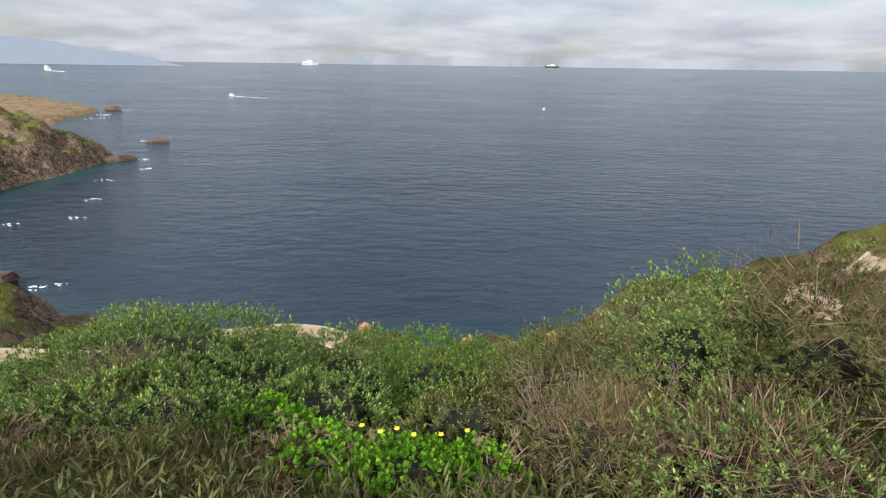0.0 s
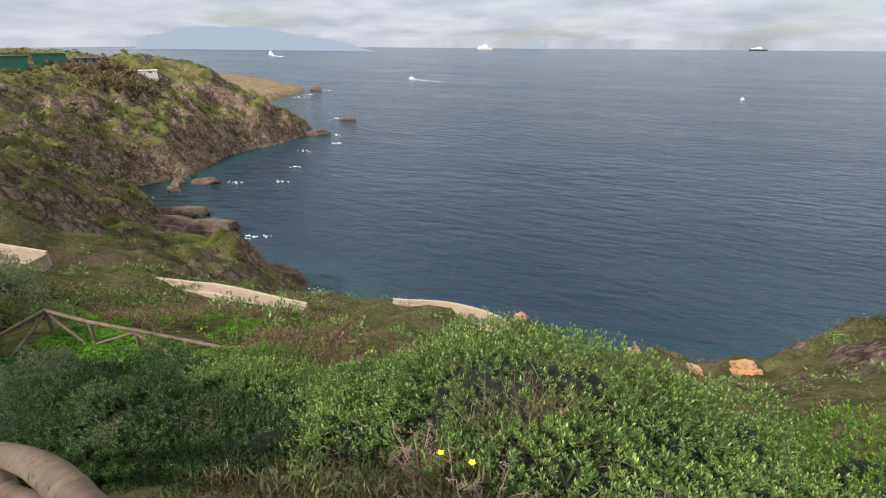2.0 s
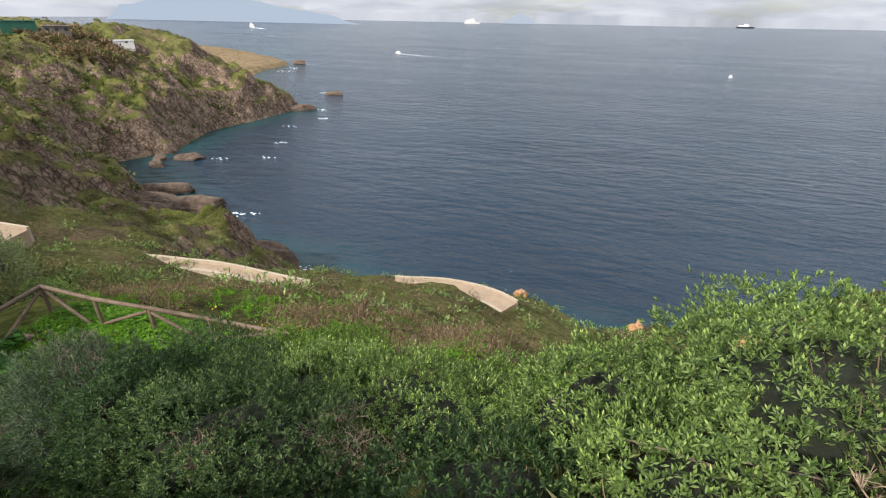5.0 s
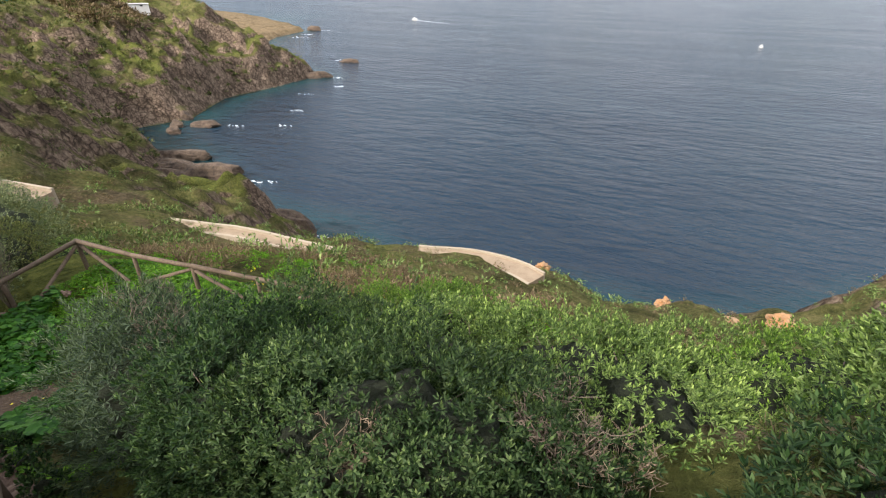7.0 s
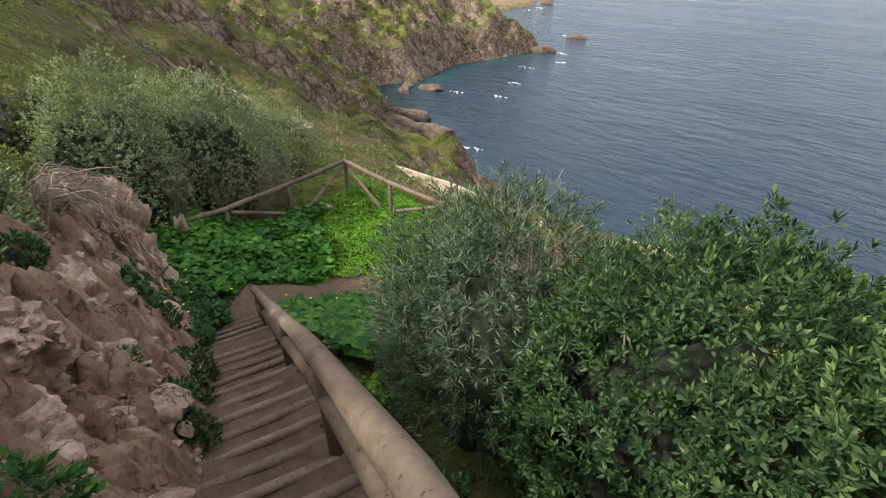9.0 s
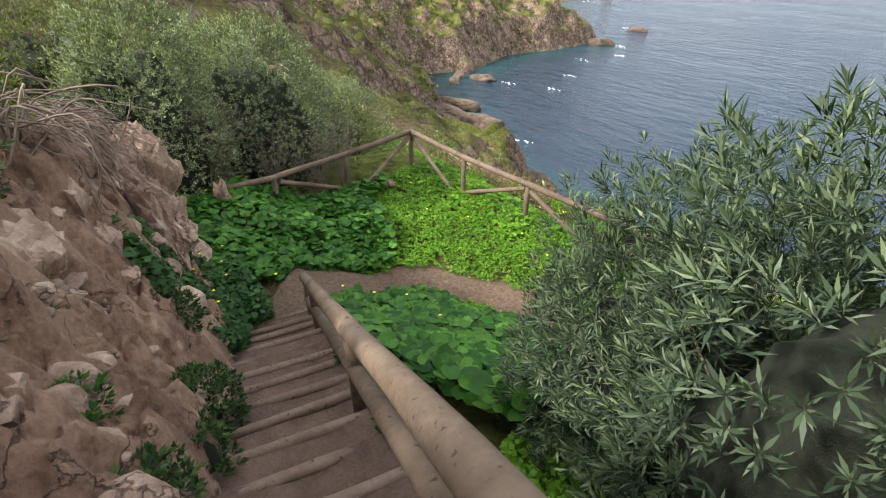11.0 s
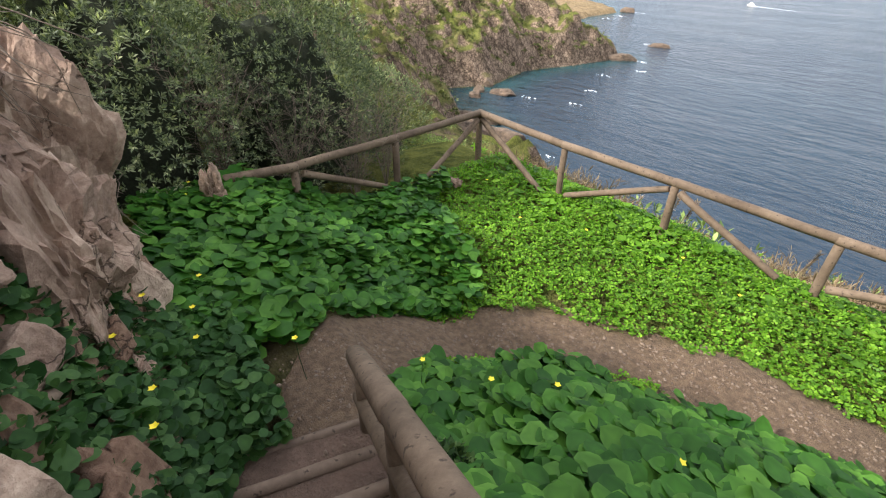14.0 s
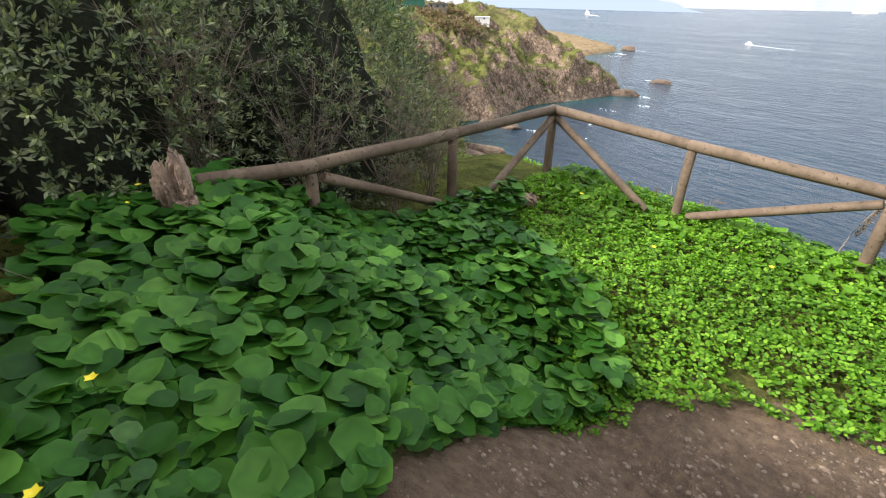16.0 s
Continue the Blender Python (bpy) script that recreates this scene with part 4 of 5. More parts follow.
# ---- the earth bank above the steps ----
def bank_mesh():
    xs, bs = np.linspace(-17.0, -7.2, 330), np.linspace(-0.06, 2.9, 100)
    X, B = np.meshgrid(xs, bs)
    Y = line_y(X) - 0.62 - 0.05 * fbm(X * 2, B * 0, 2, 5) - B
    fade = smooth(-0.06, 0.15, B)
    lumps = 0.34 * np.abs(fbm(X * 1.7 + Y, Y * 2.3, 3, 141)) + 0.30 * np.abs(fbm(X * 4.5, Y * 5.5, 3, 145)) + 0.16 * np.abs(fbm(X * 11, Y * 12, 2, 147)) + 0.05 * fbm(X * 19, Y * 21, 2, 149)
    ledges = 0.11 * np.floor(7 * fbm(X * 1.9 + 3, Y * 2.4, 3, 151)) / 2 + 0.05 * np.floor(6 * fbm(X * 6, Y * 7, 2, 153)) / 2
    Z = ground(X, Y) - 0.02 + fade * (0.16 + lumps + ledges)
    i = np.arange(X.size).reshape(X.shape)
    f = np.stack([i[:-1, :-1], i[1:, :-1], i[1:, 1:], i[:-1, 1:]], -1).reshape(-1, 4)
    return mesh_np("earth_bank", np.stack([X, Y, Z], -1).reshape(-1, 3), f, False)


tagged(part("earth_bank", bank_mesh(), M_BANK), "crumbling reddish-brown earth bank beside the steps", "earth bank", kind="structure")


# ---- rocks ----
def rock(name, label, place, size, seed, mat=None, turn=0.0, cuts=20, parent=None, sub=5, category="rock", group=""):
    """A broken, faceted rock: a ball cut by many planes, with cracks and grain."""
    rr = random.Random(seed)
    bm = bmesh.new()
    bmesh.ops.create_icosphere(bm, subdivisions=sub, radius=1)
    planes = []
    for _ in range(cuts):
        n = Vector((rr.gauss(0, 1), rr.gauss(0, 1), rr.gauss(0, 0.8))).normalized()
        planes.append((n, rr.uniform(0.55, 0.88)))
    for q in bm.verts:
        for n, d in planes:
            over = q.co.dot(n) - d
            if over > 0:
                q.co -= n * over * 0.92
        c = q.co
        q.co += q.co.normalized() * (0.11 * noise.noise(c * 2.1 + Vector((seed, 0, 0))) + 0.09 * abs(noise.noise(c * 4.0 + Vector((0, 0, seed)))) + 0.04 * noise.noise(c * 9.0) + 0.03 * noise.noise(c * 19.0) - 0.05 * max(0, 0.12 - abs(noise.noise(c * 3.2 + Vector((0, seed, 0))))) * 8)
        if sub > 4:      # broken ledges on the big ones
            q.co += q.co.normalized() * 0.07 * (math.floor(5 * noise.noise(c * 1.9 + Vector((seed, seed, 0)))) + 0.6 * math.floor(5 * noise.noise(c * 4.4)))
        q.co = Vector((q.co.x * size[0], q.co.y * size[1], q.co.z * size[2]))
    bm.transform(Matrix.Rotation(turn, 4, "Z"))
    ob = part(name, bm, mat or M_CRAG)
    ob.location = place
    return tagged(ob, label, category, group)


BANK = "broken brown rock standing out of the earth bank"
for k, (place, size, turn) in enumerate([
    ((-16.55, 3.95, -5.75), (0.80, 0.55, 1.30), 0.3), ((-15.5, 3.25, -4.9), (0.95, 0.6, 1.15), 0.15), ((-17.7, 4.0, -5.6), (0.65, 0.5, 1.2), 0.7),
    ((-17.0, 3.55, -4.75), (0.9, 0.6, 0.8), 0.4), ((-15.0, 3.55, -5.65), (0.55, 0.35, 0.5), 0.25),
    ((-14.0, 2.95, -4.4), (0.8, 0.5, 0.6), 0.2), ((-12.6, 2.55, -3.6), (0.7, 0.45, 0.5), 0.5), ((-15.9, 4.1, -6.4), (0.55, 0.30, 0.42), 0.2),
    ((-14.6, 3.62, -5.7), (0.5, 0.28, 0.4), 0.3), ((-13.2, 3.15, -4.95), (0.55, 0.28, 0.36), 0.1), ((-11.4, 2.5, -3.5), (0.6, 0.35, 0.4), 0.2)]):
    rock("rock", BANK, place, size, 60 + k, turn=turn, group="rocks of the bank")
rk = random.Random(8)
for k in range(120):
    x = rk.uniform(-16.2, -8.8)
    y = float(line_y(x)) - 0.72 - 1.5 * rk.random() ** 1.6
    q = 0.04 + 0.15 * rk.random() ** 1.8
    rock("rock", "loose broken brown stone lodged in the earth bank", (x, y, ground1(x, y) + 0.17 + q * 0.2), (q * 1.3, q, q * rk.uniform(0.6, 1.1)), 500 + k, turn=rk.uniform(0, 3), cuts=10, sub=3, group="loose stones of the bank")
rock("standing_stone", "upright brown stone among round leaves beside the fence end", (-18.75, 5.28, -6.5), (0.20, 0.17, 0.60), 71)
rock("stone", "small pale stone lying among green leaves", (-19.0, 8.95, -7.28), (0.14, 0.10, 0.09), 72)


# ---- ground plants of the terrace ----
def round_leaves(x, y, z, radius, lean, seed, sides=9):
    """Round wavy leaves on the given places, as places and triangles."""
    rr = np.random.default_rng(seed)
    n = len(x)
    up = np.stack([rr.normal(0, lean, n) + 0.05, rr.normal(0, lean, n) + 0.22, np.ones(n)], -1)
    up /= np.linalg.norm(up, axis=1, keepdims=True)
    a = np.cross(up, [[1.0, 0.2, 0]]); a /= np.linalg.norm(a, axis=1, keepdims=True)
    b = np.cross(up, a)
    c = np.stack([x, y, z], -1)
    ang = np.linspace(0, 2 * np.pi, sides, endpoint=False)[None, :] + rr.uniform(0, 6.28, (n, 1))
    rad = radius[:, None] * (1 + 0.09 * np.sin(ang * 3 + rr.uniform(0, 6, (n, 1))) + rr.normal(0, 0.05, (n, sides)))
    lift = radius[:, None] * (0.14 + 0.12 * np.sin(ang * 2 + rr.uniform(0, 6, (n, 1))))
    rim = c[:, None] + a[:, None] * (np.cos(ang) * rad)[..., None] + b[:, None] * (np.sin(ang) * rad)[..., None] + up[:, None] * lift[..., None]
    v = np.concatenate([c[:, None], rim], 1).reshape(-1, 3)
    k = np.arange(sides)
    fan = np.stack([np.zeros(sides, int), k + 1, (k + 1) % sides + 1], -1)
    f = (np.arange(n)[:, None, None] * (sides + 1) + fan[None]).reshape(-1, 3)
    return v, f


def rail_y(x):
    return np.interp(-np.asarray(x), [-q[0] for q in RAIL], [q[1] for q in RAIL])


def scatter(n, box, keep, seed):
    rr = np.random.default_rng(seed)
    x, y = rr.uniform(box[0], box[1], n), rr.uniform(box[2], box[3], n)
    k = keep(x, y)
    return x[k], y[k]


def in_west(x, y):
    # the large-leaved patch west of the trail, its edge wandering
    e = 0.35 * fbm(x * 1.3, y * 1.3, 3, 51)
    return (trail_distance(x, y) > 0.40) & (x < -15.7) & (y > 4.45) & (y < 7.9 + e * 2 + 0.55 * (-17.6 - x)) & (x > -19.25)


def in_mound(x, y):
    e = 0.3 * fbm(x * 1.5, y * 1.5, 3, 53)
    return (trail_distance(x, y) > 0.50 + e) & (y > rail_y(x) + 0.22) & (x > -16.0) & (x < -11.6) & (y < 7.15 + 0.45 * (x + 15.6))


def in_fence(x, y):
    return (y > 9.35 + 0.3 * fbm(x * 2, y * 2, 2, 57)) & (y < 10.9) & (trail_distance(x, y) > 0.6)


def mound_lift(x, y):
    return 0.16 + 0.20 * smooth(0.7, 1.4, trail_distance(x, y)) + 0.12 * fbm(x * 1.4, y * 1.4, 3, 61)


def vein(me, each):
    """A paler spot where the stalk meets each leaf."""
    spot = np.zeros(len(me.vertices), np.float32)
    spot[::each] = 0.60
    for k in range(2, each, 2):
        spot[k::each] = 0.22
    me.attributes.new("young", "FLOAT", "POINT").data.foreach_set("value", spot)


def plant_patch(name, label, box, keep, count, radius, mat, seed, single, lift=None, leaf_lean=0.27):
    x, y = scatter(count, box, keep, seed)
    z = ground(x, y) + (mound_lift(x, y) if lift is None else lift + 0.06 * fbm(x * 3, y * 3, 2, seed)) + np.random.default_rng(seed).uniform(-0.15, 0.06, len(x))
    thing = empty(name, (float(x.mean()), float(y.mean()), ground1(float(x.mean()), float(y.mean()))), label, "ground plants")
    o = np.array(thing.location)
    rr = np.random.default_rng(seed + 1)
    rad = rr.uniform(radius[0], radius[1], len(x))
    near = single(x, y)
    pick = np.flatnonzero(near)[:150]
    rest = np.setdiff1d(np.arange(len(x)), pick)
    v, f = round_leaves(x[rest] - o[0], y[rest] - o[1], z[rest] - o[2], rad[rest], leaf_lean, seed + 2)
    mass = mesh_np("leaf_mass", v, f, True)
    vein(mass, 10)
    tagged(part("leaf_mass", mass, mat, thing), kind="stuff")
    shapes = []
    for k in range(8):
        v, f = round_leaves(np.zeros(1), np.zeros(1), np.zeros(1), np.ones(1), leaf_lean, seed + 10 + k, 11)
        me = mesh_np("leaf", v, f, True); vein(me, 12); me.materials.append(mat); shapes.append(me)
    for k, i in enumerate(pick):
        ob = new("leaf", shapes[k % 8])
        ob.parent = thing
        ob.location = Vector((x[i], y[i], z[i])) - thing.location
        ob.scale = (rad[i],) * 3
        ob.rotation_euler = (0, 0, rr.uniform(0, 6.28))
    return thing


plant_patch("nasturtium_patch", "thick patch of large round green leaves filling the terrace corner", (-19.3, -16.2, 4.3, 9.8), in_west, 9500, (0.040, 0.086), F_NAST, 81,
            lambda x, y: (x > -17.6) & (y < 6.6))
plant_patch("nasturtium_mound", "mound of large round green leaves between handrail and trail", (-16.0, -11.6, 5.0, 9.0), in_mound, 8500, (0.040, 0.086), F_NAST, 82,
            lambda x, y: (x < -14.2) & (y < 6.4))
plant_patch("nasturtium_border", "strip of round pale green leaves along the fence foot", (-19.5, -11.0, 9.0, 11.0), in_fence, 1700, (0.035, 0.065), F_CLOVER, 83,
            lambda x, y: (x > -18.0) & (x < -16.0), 0.10)
plant_patch("mallow_patch", "dark leafy mallow plants at the foot of the bank", (-16.9, -14.4, 3.6, 4.8),
            lambda x, y: (y - line_y(x) < -0.52 + 0.3 * (x < -15.25)) & (y - line_y(x) > -1.25 - 0.3 * fbm(x * 2, y * 2, 2, 4)), 6000, (0.018, 0.048), F_MALLOW, 84, lambda x, y: x < -15.9, 0.30, 0.55)

# clover carpet: three leaflets each
cx_, cy_ = scatter(62000, (-19.6, -10.2, 4.4, 11.6), lambda x, y: (trail_distance(x, y) > 0.40 + 0.25 * fbm(x * 2.5, y * 2.5, 3, 66)) & (y > rail_y(x) + 0.15)
                   & (fbm(x * 3, y * 3, 2, 68) < 0.42) & (x < -11.0) & ~(in_mound(x, y) & (trail_distance(x, y) > 0.75)) & ~(in_west(x, y) & (x < -16.9) & (y < 7.2)), 91)
cz_ = ground(cx_, cy_) + 0.05 + 0.09 * fbm(cx_ * 2.2, cy_ * 2.2, 3, 69) + 0.05 * smooth(0.5, 1.0, trail_distance(cx_, cy_)) + np.random.default_rng(3).uniform(-0.03, 0.03, len(cx_))
v, f = leaves_at(np.stack([cx_, cy_, cz_], -1), np.random.default_rng(2).normal(0, 0.35, (len(cx_), 3)) + [0, 0.1, 1.0], 3, 0.034, 0.034, (62, 88), 92)
tagged(part("clover", mesh_np("clover", v, f), F_CLOVER), "bright green clover carpet over the terrace", "clover", kind="stuff")

# ---- brush on the open slopes ----
def brush(name, label, x, y, size, mat, seed, blades=26, shape=(0.32, 0.10), lift=0.0):
    """Low scrub that nobody could count: tufts of leaves standing on the ground."""
    rr = np.random.default_rng(seed)
    z = ground(x, y) + lift
    n = len(x)
    per = rr.normal(0, 1, (n, blades, 3)) * [0.42, 0.42, 0.30]
    per[..., 2] = np.abs(per[..., 2])
    pts = np.stack([x, y, z], -1)[:, None] + per * size[:, None, None]
    ways = per + [0, 0, 0.45] + rr.normal(0, 0.25, per.shape)
    pts, ways = pts.reshape(-1, 3), ways.reshape(-1, 3)
    big = np.repeat(size, blades)
    v, f = leaves_at(pts, ways, 3, 1.0, 1.0, (20, 65), seed + 1)
    v = v.reshape(-1, 3, 4, 3)
    centre = pts[:, None, None]
    v = centre + (v - centre) * (big[:, None, None, None] * shape[0])
    mid = (v[:, :, 1:2] + v[:, :, 3:4]) / 2
    v[:, :, 1:2] = mid + (v[:, :, 1:2] - mid) * shape[1] / shape[0]
    v[:, :, 3:4] = mid + (v[:, :, 3:4] - mid) * shape[1] / shape[0]
    v = v.reshape(-1, 3)
    return tagged(part(name, mesh_np(name, v, np.arange(len(v)).reshape(-1, 4)), mat), label, "brush", kind="stuff")


def on_slope(n, box, seed, low=0.0, scale=0.2, extra=None):
    rr = np.random.default_rng(seed)
    x, y = rr.uniform(box[0], box[1], n), rr.uniform(box[2], box[3], n)
    k = (fbm(x * scale, y * scale, 3, seed) > low) & (ground(x, y) > SEA + 3)
    k &= (y > 11.3) | (x < -24.5) | (x > 4.2)
    if extra is not None:
        k &= extra(x, y)
    return x[k], y[k], rr


x, y, rr = on_slope(2600, (-24, 4, 12.5, 27), 101, -0.05, 0.35)
brush("dry_brush", "brown dry brush on the slope outside the fence", x, y, rr.uniform(0.3, 0.62, len(x)), F_BROWN, 102, 18, (0.42, 0.04))
x, y, rr = on_slope(1500, (-26, 6, 10.9, 22), 103, -0.25, 0.4)
brush("wild_herb", "bright green wild herbs on the slope outside the fence", x, y, rr.uniform(0.12, 0.28, len(x)), F_CLOVER, 104, 24, (0.34, 0.15))
x, y, rr = on_slope(1500, (-75, 60, 16, 85), 105, 0.0, 0.12)
brush("hillside_scrub", "rounded olive-green scrub on the lower slope", x, y, rr.uniform(0.5, 1.2, len(x)), F_GREEN, 106, 20)
x, y, rr = on_slope(1300, (-75, 60, 16, 85), 107, 0.02, 0.10)
brush("brown_scrub", "brown winter scrub on the lower slope", x, y, rr.uniform(0.4, 0.9, len(x)), F_BROWN, 108, 18)
x, y, rr = on_slope(1600, (-110, -22, -30, 70), 109, -0.05, 0.07)
brush("olive_scrub", "olive scrub on the hillside to the west", x, y, rr.uniform(0.4, 1.1, len(x)), F_OLIVE, 110, 16)
x, y, rr = on_slope(3500, (-420, -150, 60, 330), 111, 0.0, 0.02)
brush("headland_scrub", "far olive scrub on the headland", x, y, rr.uniform(0.9, 2.2, len(x)), F_OLIVE, 112, 9, (0.6, 0.4))
x, y, rr = on_slope(3800, (-400, -190, 90, 230), 113, 0.05, 0.03, lambda x, y: ground(x, y) > SEA + 38)
brush("bare_thicket", "brown leafless thicket on top of the headland", x, y, rr.uniform(1.4, 3.0, len(x)), F_BROWN, 114, 10, (0.7, 0.25))


# dry grass and herbs on the ground between landing and bushes
rr = np.random.default_rng(130)
x = rr.uniform(-5.5, 4.0, 900)
y = line_y(x) + 0.45 + rr.uniform(0, 2.4, 900)
brush("dry_grass", "dry straw-coloured grass below the landing", x[:480], y[:480], rr.uniform(0.12, 0.24, 480), F_BROWN, 131, 18, (0.6, 0.030))
brush("green_grass", "green grass and herbs below the landing", x[480:], y[480:], rr.uniform(0.12, 0.26, 420), F_OLIVE, 132, 18, (0.5, 0.08))


# dry stems woven through the shrubs below the landing
rr = np.random.default_rng(150)
for bx, by, bz, half in ((1.6, 4.7, -0.75, 0.6), (3.2, 4.2, 0.2, 0.9), (1.3, 3.8, -0.7, 0.7), (2.3, 3.2, -0.4, 0.8), (3.4, 3.0, 0.2, 0.8), (-3.0, 4.6, -0.95, 0.6)):
    n = 24 if by > 4.5 else 45 if by > 3.5 else 80
    x, y = bx + rr.normal(0, half * 0.5, n), by + rr.normal(0, half * 0.45, n)
    lift = bz - ground(x, y) - 0.28 * ((x - bx) ** 2 + (y - by) ** 2) / half ** 2
    brush("dry_stem", "tangle of dry brown stems among the shrubs below the landing", x, y, rr.uniform(0.25, 0.45, n), F_BROWN, 151, 14, (0.60, 0.016), lift)


# ---- paved walkway far below ----
def walkway(label, points, width):
    line = along([(*p, 0) for p in points], 1.0)
    thing = empty("walkway", (line[0].x, line[0].y, ground1(line[0].x, line[0].y)), label, "walkway", kind="structure")
    o = thing.location
    zl = [ground1(p.x, p.y) for p in line]
    zl = [sum(zl[max(0, i - 12):i + 13]) / len(zl[max(0, i - 12):i + 13]) for i in range(len(zl))]
    for nm, inner, outer, lift, mat in (("paving", -width / 2, width / 2, 0.10, M_PAVING), ("kerb", width / 2, width / 2 + 0.3, 0.38, M_KERB), ("kerb", -width / 2 - 0.3, -width / 2, 0.16, M_KERB)):
        bm = bmesh.new()
        rows = []
        for i, p in enumerate(line):
            way = (line[min(i + 1, len(line) - 1)] - line[max(i - 1, 0)]).normalized()
            side = Vector((-way.y, way.x, 0))
            if side.y < 0:
                side = -side
            a, b = p + side * inner - o, p + side * outer - o
            z = zl[i] + lift - o.z
            rows.append([bm.verts.new((q.x, q.y, h)) for q, h in ((a, z - 1.6), (a, z), (b, z), (b, z - 1.6))])
        for p, q in zip(rows, rows[1:]):
            for k in range(3):
                bm.faces.new((p[k], p[k + 1], q[k + 1], q[k]))
        bm.faces.new(rows[0]); bm.faces.new(list(reversed(rows[-1])))
        bmesh.ops.recalc_face_normals(bm, faces=bm.faces)
        part(nm, bm, mat, thing)


walkway("sandy paved walkway with a pale kerb along the slope", [(-80, 20.5), (-66, 24.6), (-55, 27.4)], 4.0)
walkway("sandy paved walkway with a pale kerb along the slope", [(-50, 30), (-43, 31.8), (-36, 33), (-28, 33.6)], 1.1)
walkway("sandy paved walkway ending at the rocks", [(-25, 46.3), (-19, 47.8), (-14, 47.4), (-11, 46)], 2.4)
walkway("sandy paved walkway on the eastern spur", [(27, 31), (33, 34), (40, 39)], 2.6)

# ---- rocks and foam along the shore ----
SEAR = "wave-washed brown rock standing in the sea"
for k, (x, y, sx_, sy_, h, turn) in enumerate([
    (-133, 121, 14, 5, 5, 0.35), (-152, 122, 12, 5, 4, 0.5), (-158, 134, 13, 4, 4, 0.2), (-146, 113, 11, 5, 5, 0.4), (-88, 95, 13, 5, 7, 0.05), (-106, 97, 7, 4, 6, 0.4),
    (-185, 172, 9, 3, 3.5, 0.4), (-196, 166, 4, 3, 3, 0), (-203, 178, 4, 3, 4, 0), (-206, 300, 12, 4, 5, 0.6), (-222, 372, 10, 3, 2.5, 0.3), (-398, 590, 10, 5, 6, 0.4),
    (-25, 79, 7, 4, 6, 0.2), (28, 90, 5, 3, 5, 0.4), (58, 108, 4, 3, 2, 0.2), (-189, 158, 4, 3, 3, 0.3)]):
    rock("sea_rock", SEAR, (x, y, SEA + h * 0.15), (sx_, sy_, h), 200 + k, M_SEAROCK, turn, 18, sub=4, group="rocks along the shore")
for k, (x, y, z, s) in enumerate([(-15.4, 74, 0, 1.5), (-12.5, 70, 0, 1.0), (4.5, 60, 0, 1.1), (10, 52, 0, 0.9), (17, 58, 0, 1.5)]):
    rock("lichen_rock", "pale rock with bright orange lichen on the slope edge", (x, y, ground1(x, y) + s * 0.12), (s * 1.4, s, s * 0.8), 240 + k, M_LICHEN, k * 0.7, 12, group="lichen rocks")

r = np.random.default_rng(31)
fv, ff, count = [], [], 0
for x, y, s in [(-118, 124, 6), (-113, 126, 4), (-74, 98, 5), (-206, 310, 8), (-196, 306, 6), (-172, 178, 6), (-192, 160, 5), (-165, 214, 6), (-152, 187, 5), (-184, 252, 6), (-230, 378, 9),
                (-380, 545, 14), (-366, 510, 12), (-392, 595, 12), (62, 112, 4), (57, 109, 4), (70, 116, 4), (50, 102, 3), (-158, 141, 4), (-60, 92, 3), (-178, 280, 6), (22, 91, 3)]:
    for _ in range(9):
        px, py, q = x + r.normal(0, s * 0.38), y + r.normal(0, s * 0.22), s * r.uniform(0.02, 0.10)
        n = 9
        a = np.linspace(0, 2 * np.pi, n, endpoint=False)
        rad = q * r.uniform(0.5, 1.3, n)
        rim = np.stack([px + np.cos(a) * rad * 1.8, py + np.sin(a) * rad * 0.7, np.full(n, SEA + 0.05)], -1)
        fv.append(np.concatenate([[[px, py, SEA + 0.2]], rim]))
        kk = np.arange(n)
        ff.append(np.stack([np.zeros(n, int), kk + 1, (kk + 1) % n + 1], -1) + count)
        count += n + 1
tagged(part("surf", mesh_np("surf", np.concatenate(fv), np.concatenate(ff), True), M_FOAM), "white surf breaking round the shore rocks", "surf", kind="stuff")

# ---- bare and dry branches ----
def branching(seed, height, spread, stems=7, twigs=13):
    """Stems of a leafless shrub, each a bmesh with its own twigs."""
    rr = random.Random(seed)
    out = []
    for s in range(stems):
        bm = bmesh.new()
        a = 2 * math.pi * s / stems + rr.uniform(-0.4, 0.4)
        lean = Vector((math.cos(a), math.sin(a), 0)) * spread * rr.uniform(0.4, 1.0)
        tip = lean + Vector((0, 0, height * rr.uniform(0.7, 1.05)))
        line = along([(0, 0, -0.05), lean * 0.3 + Vector((0, 0, height * 0.4)), tip], height / 6)
        pieces = [(line, 0.008, 0.003)]
        for _ in range(twigs):
            p = line[rr.randrange(len(line) // 3, len(line))]
            d = Vector((rr.gauss(0, 1), rr.gauss(0, 1), rr.uniform(0.2, 1.6))).normalized() * height * rr.uniform(0.10, 0.28)
            q = p + d
            pieces.append(([p, p + d * 0.5 + Vector((rr.gauss(0, 0.02), rr.gauss(0, 0.02), 0.02)), q], 0.0035, 0.0015))
            for _ in range(3):
                e = Vector((rr.gauss(0, 1), rr.gauss(0, 1), rr.uniform(0, 1.2))).normalized() * height * rr.uniform(0.06, 0.16)
                pieces.append(([p + d * rr.uniform(0.4, 1), p + d + e], 0.002, 0.001))
        for pts, r0, r1 in pieces:
            piece = log_bm(pts, r0, r1, 4, 0.1, s, cap=False)
            me = bpy.data.meshes.new("twig"); piece.to_mesh(me); piece.free()
            bm.from_mesh(me); bpy.data.meshes.remove(me)
        out.append(bm)
    return out


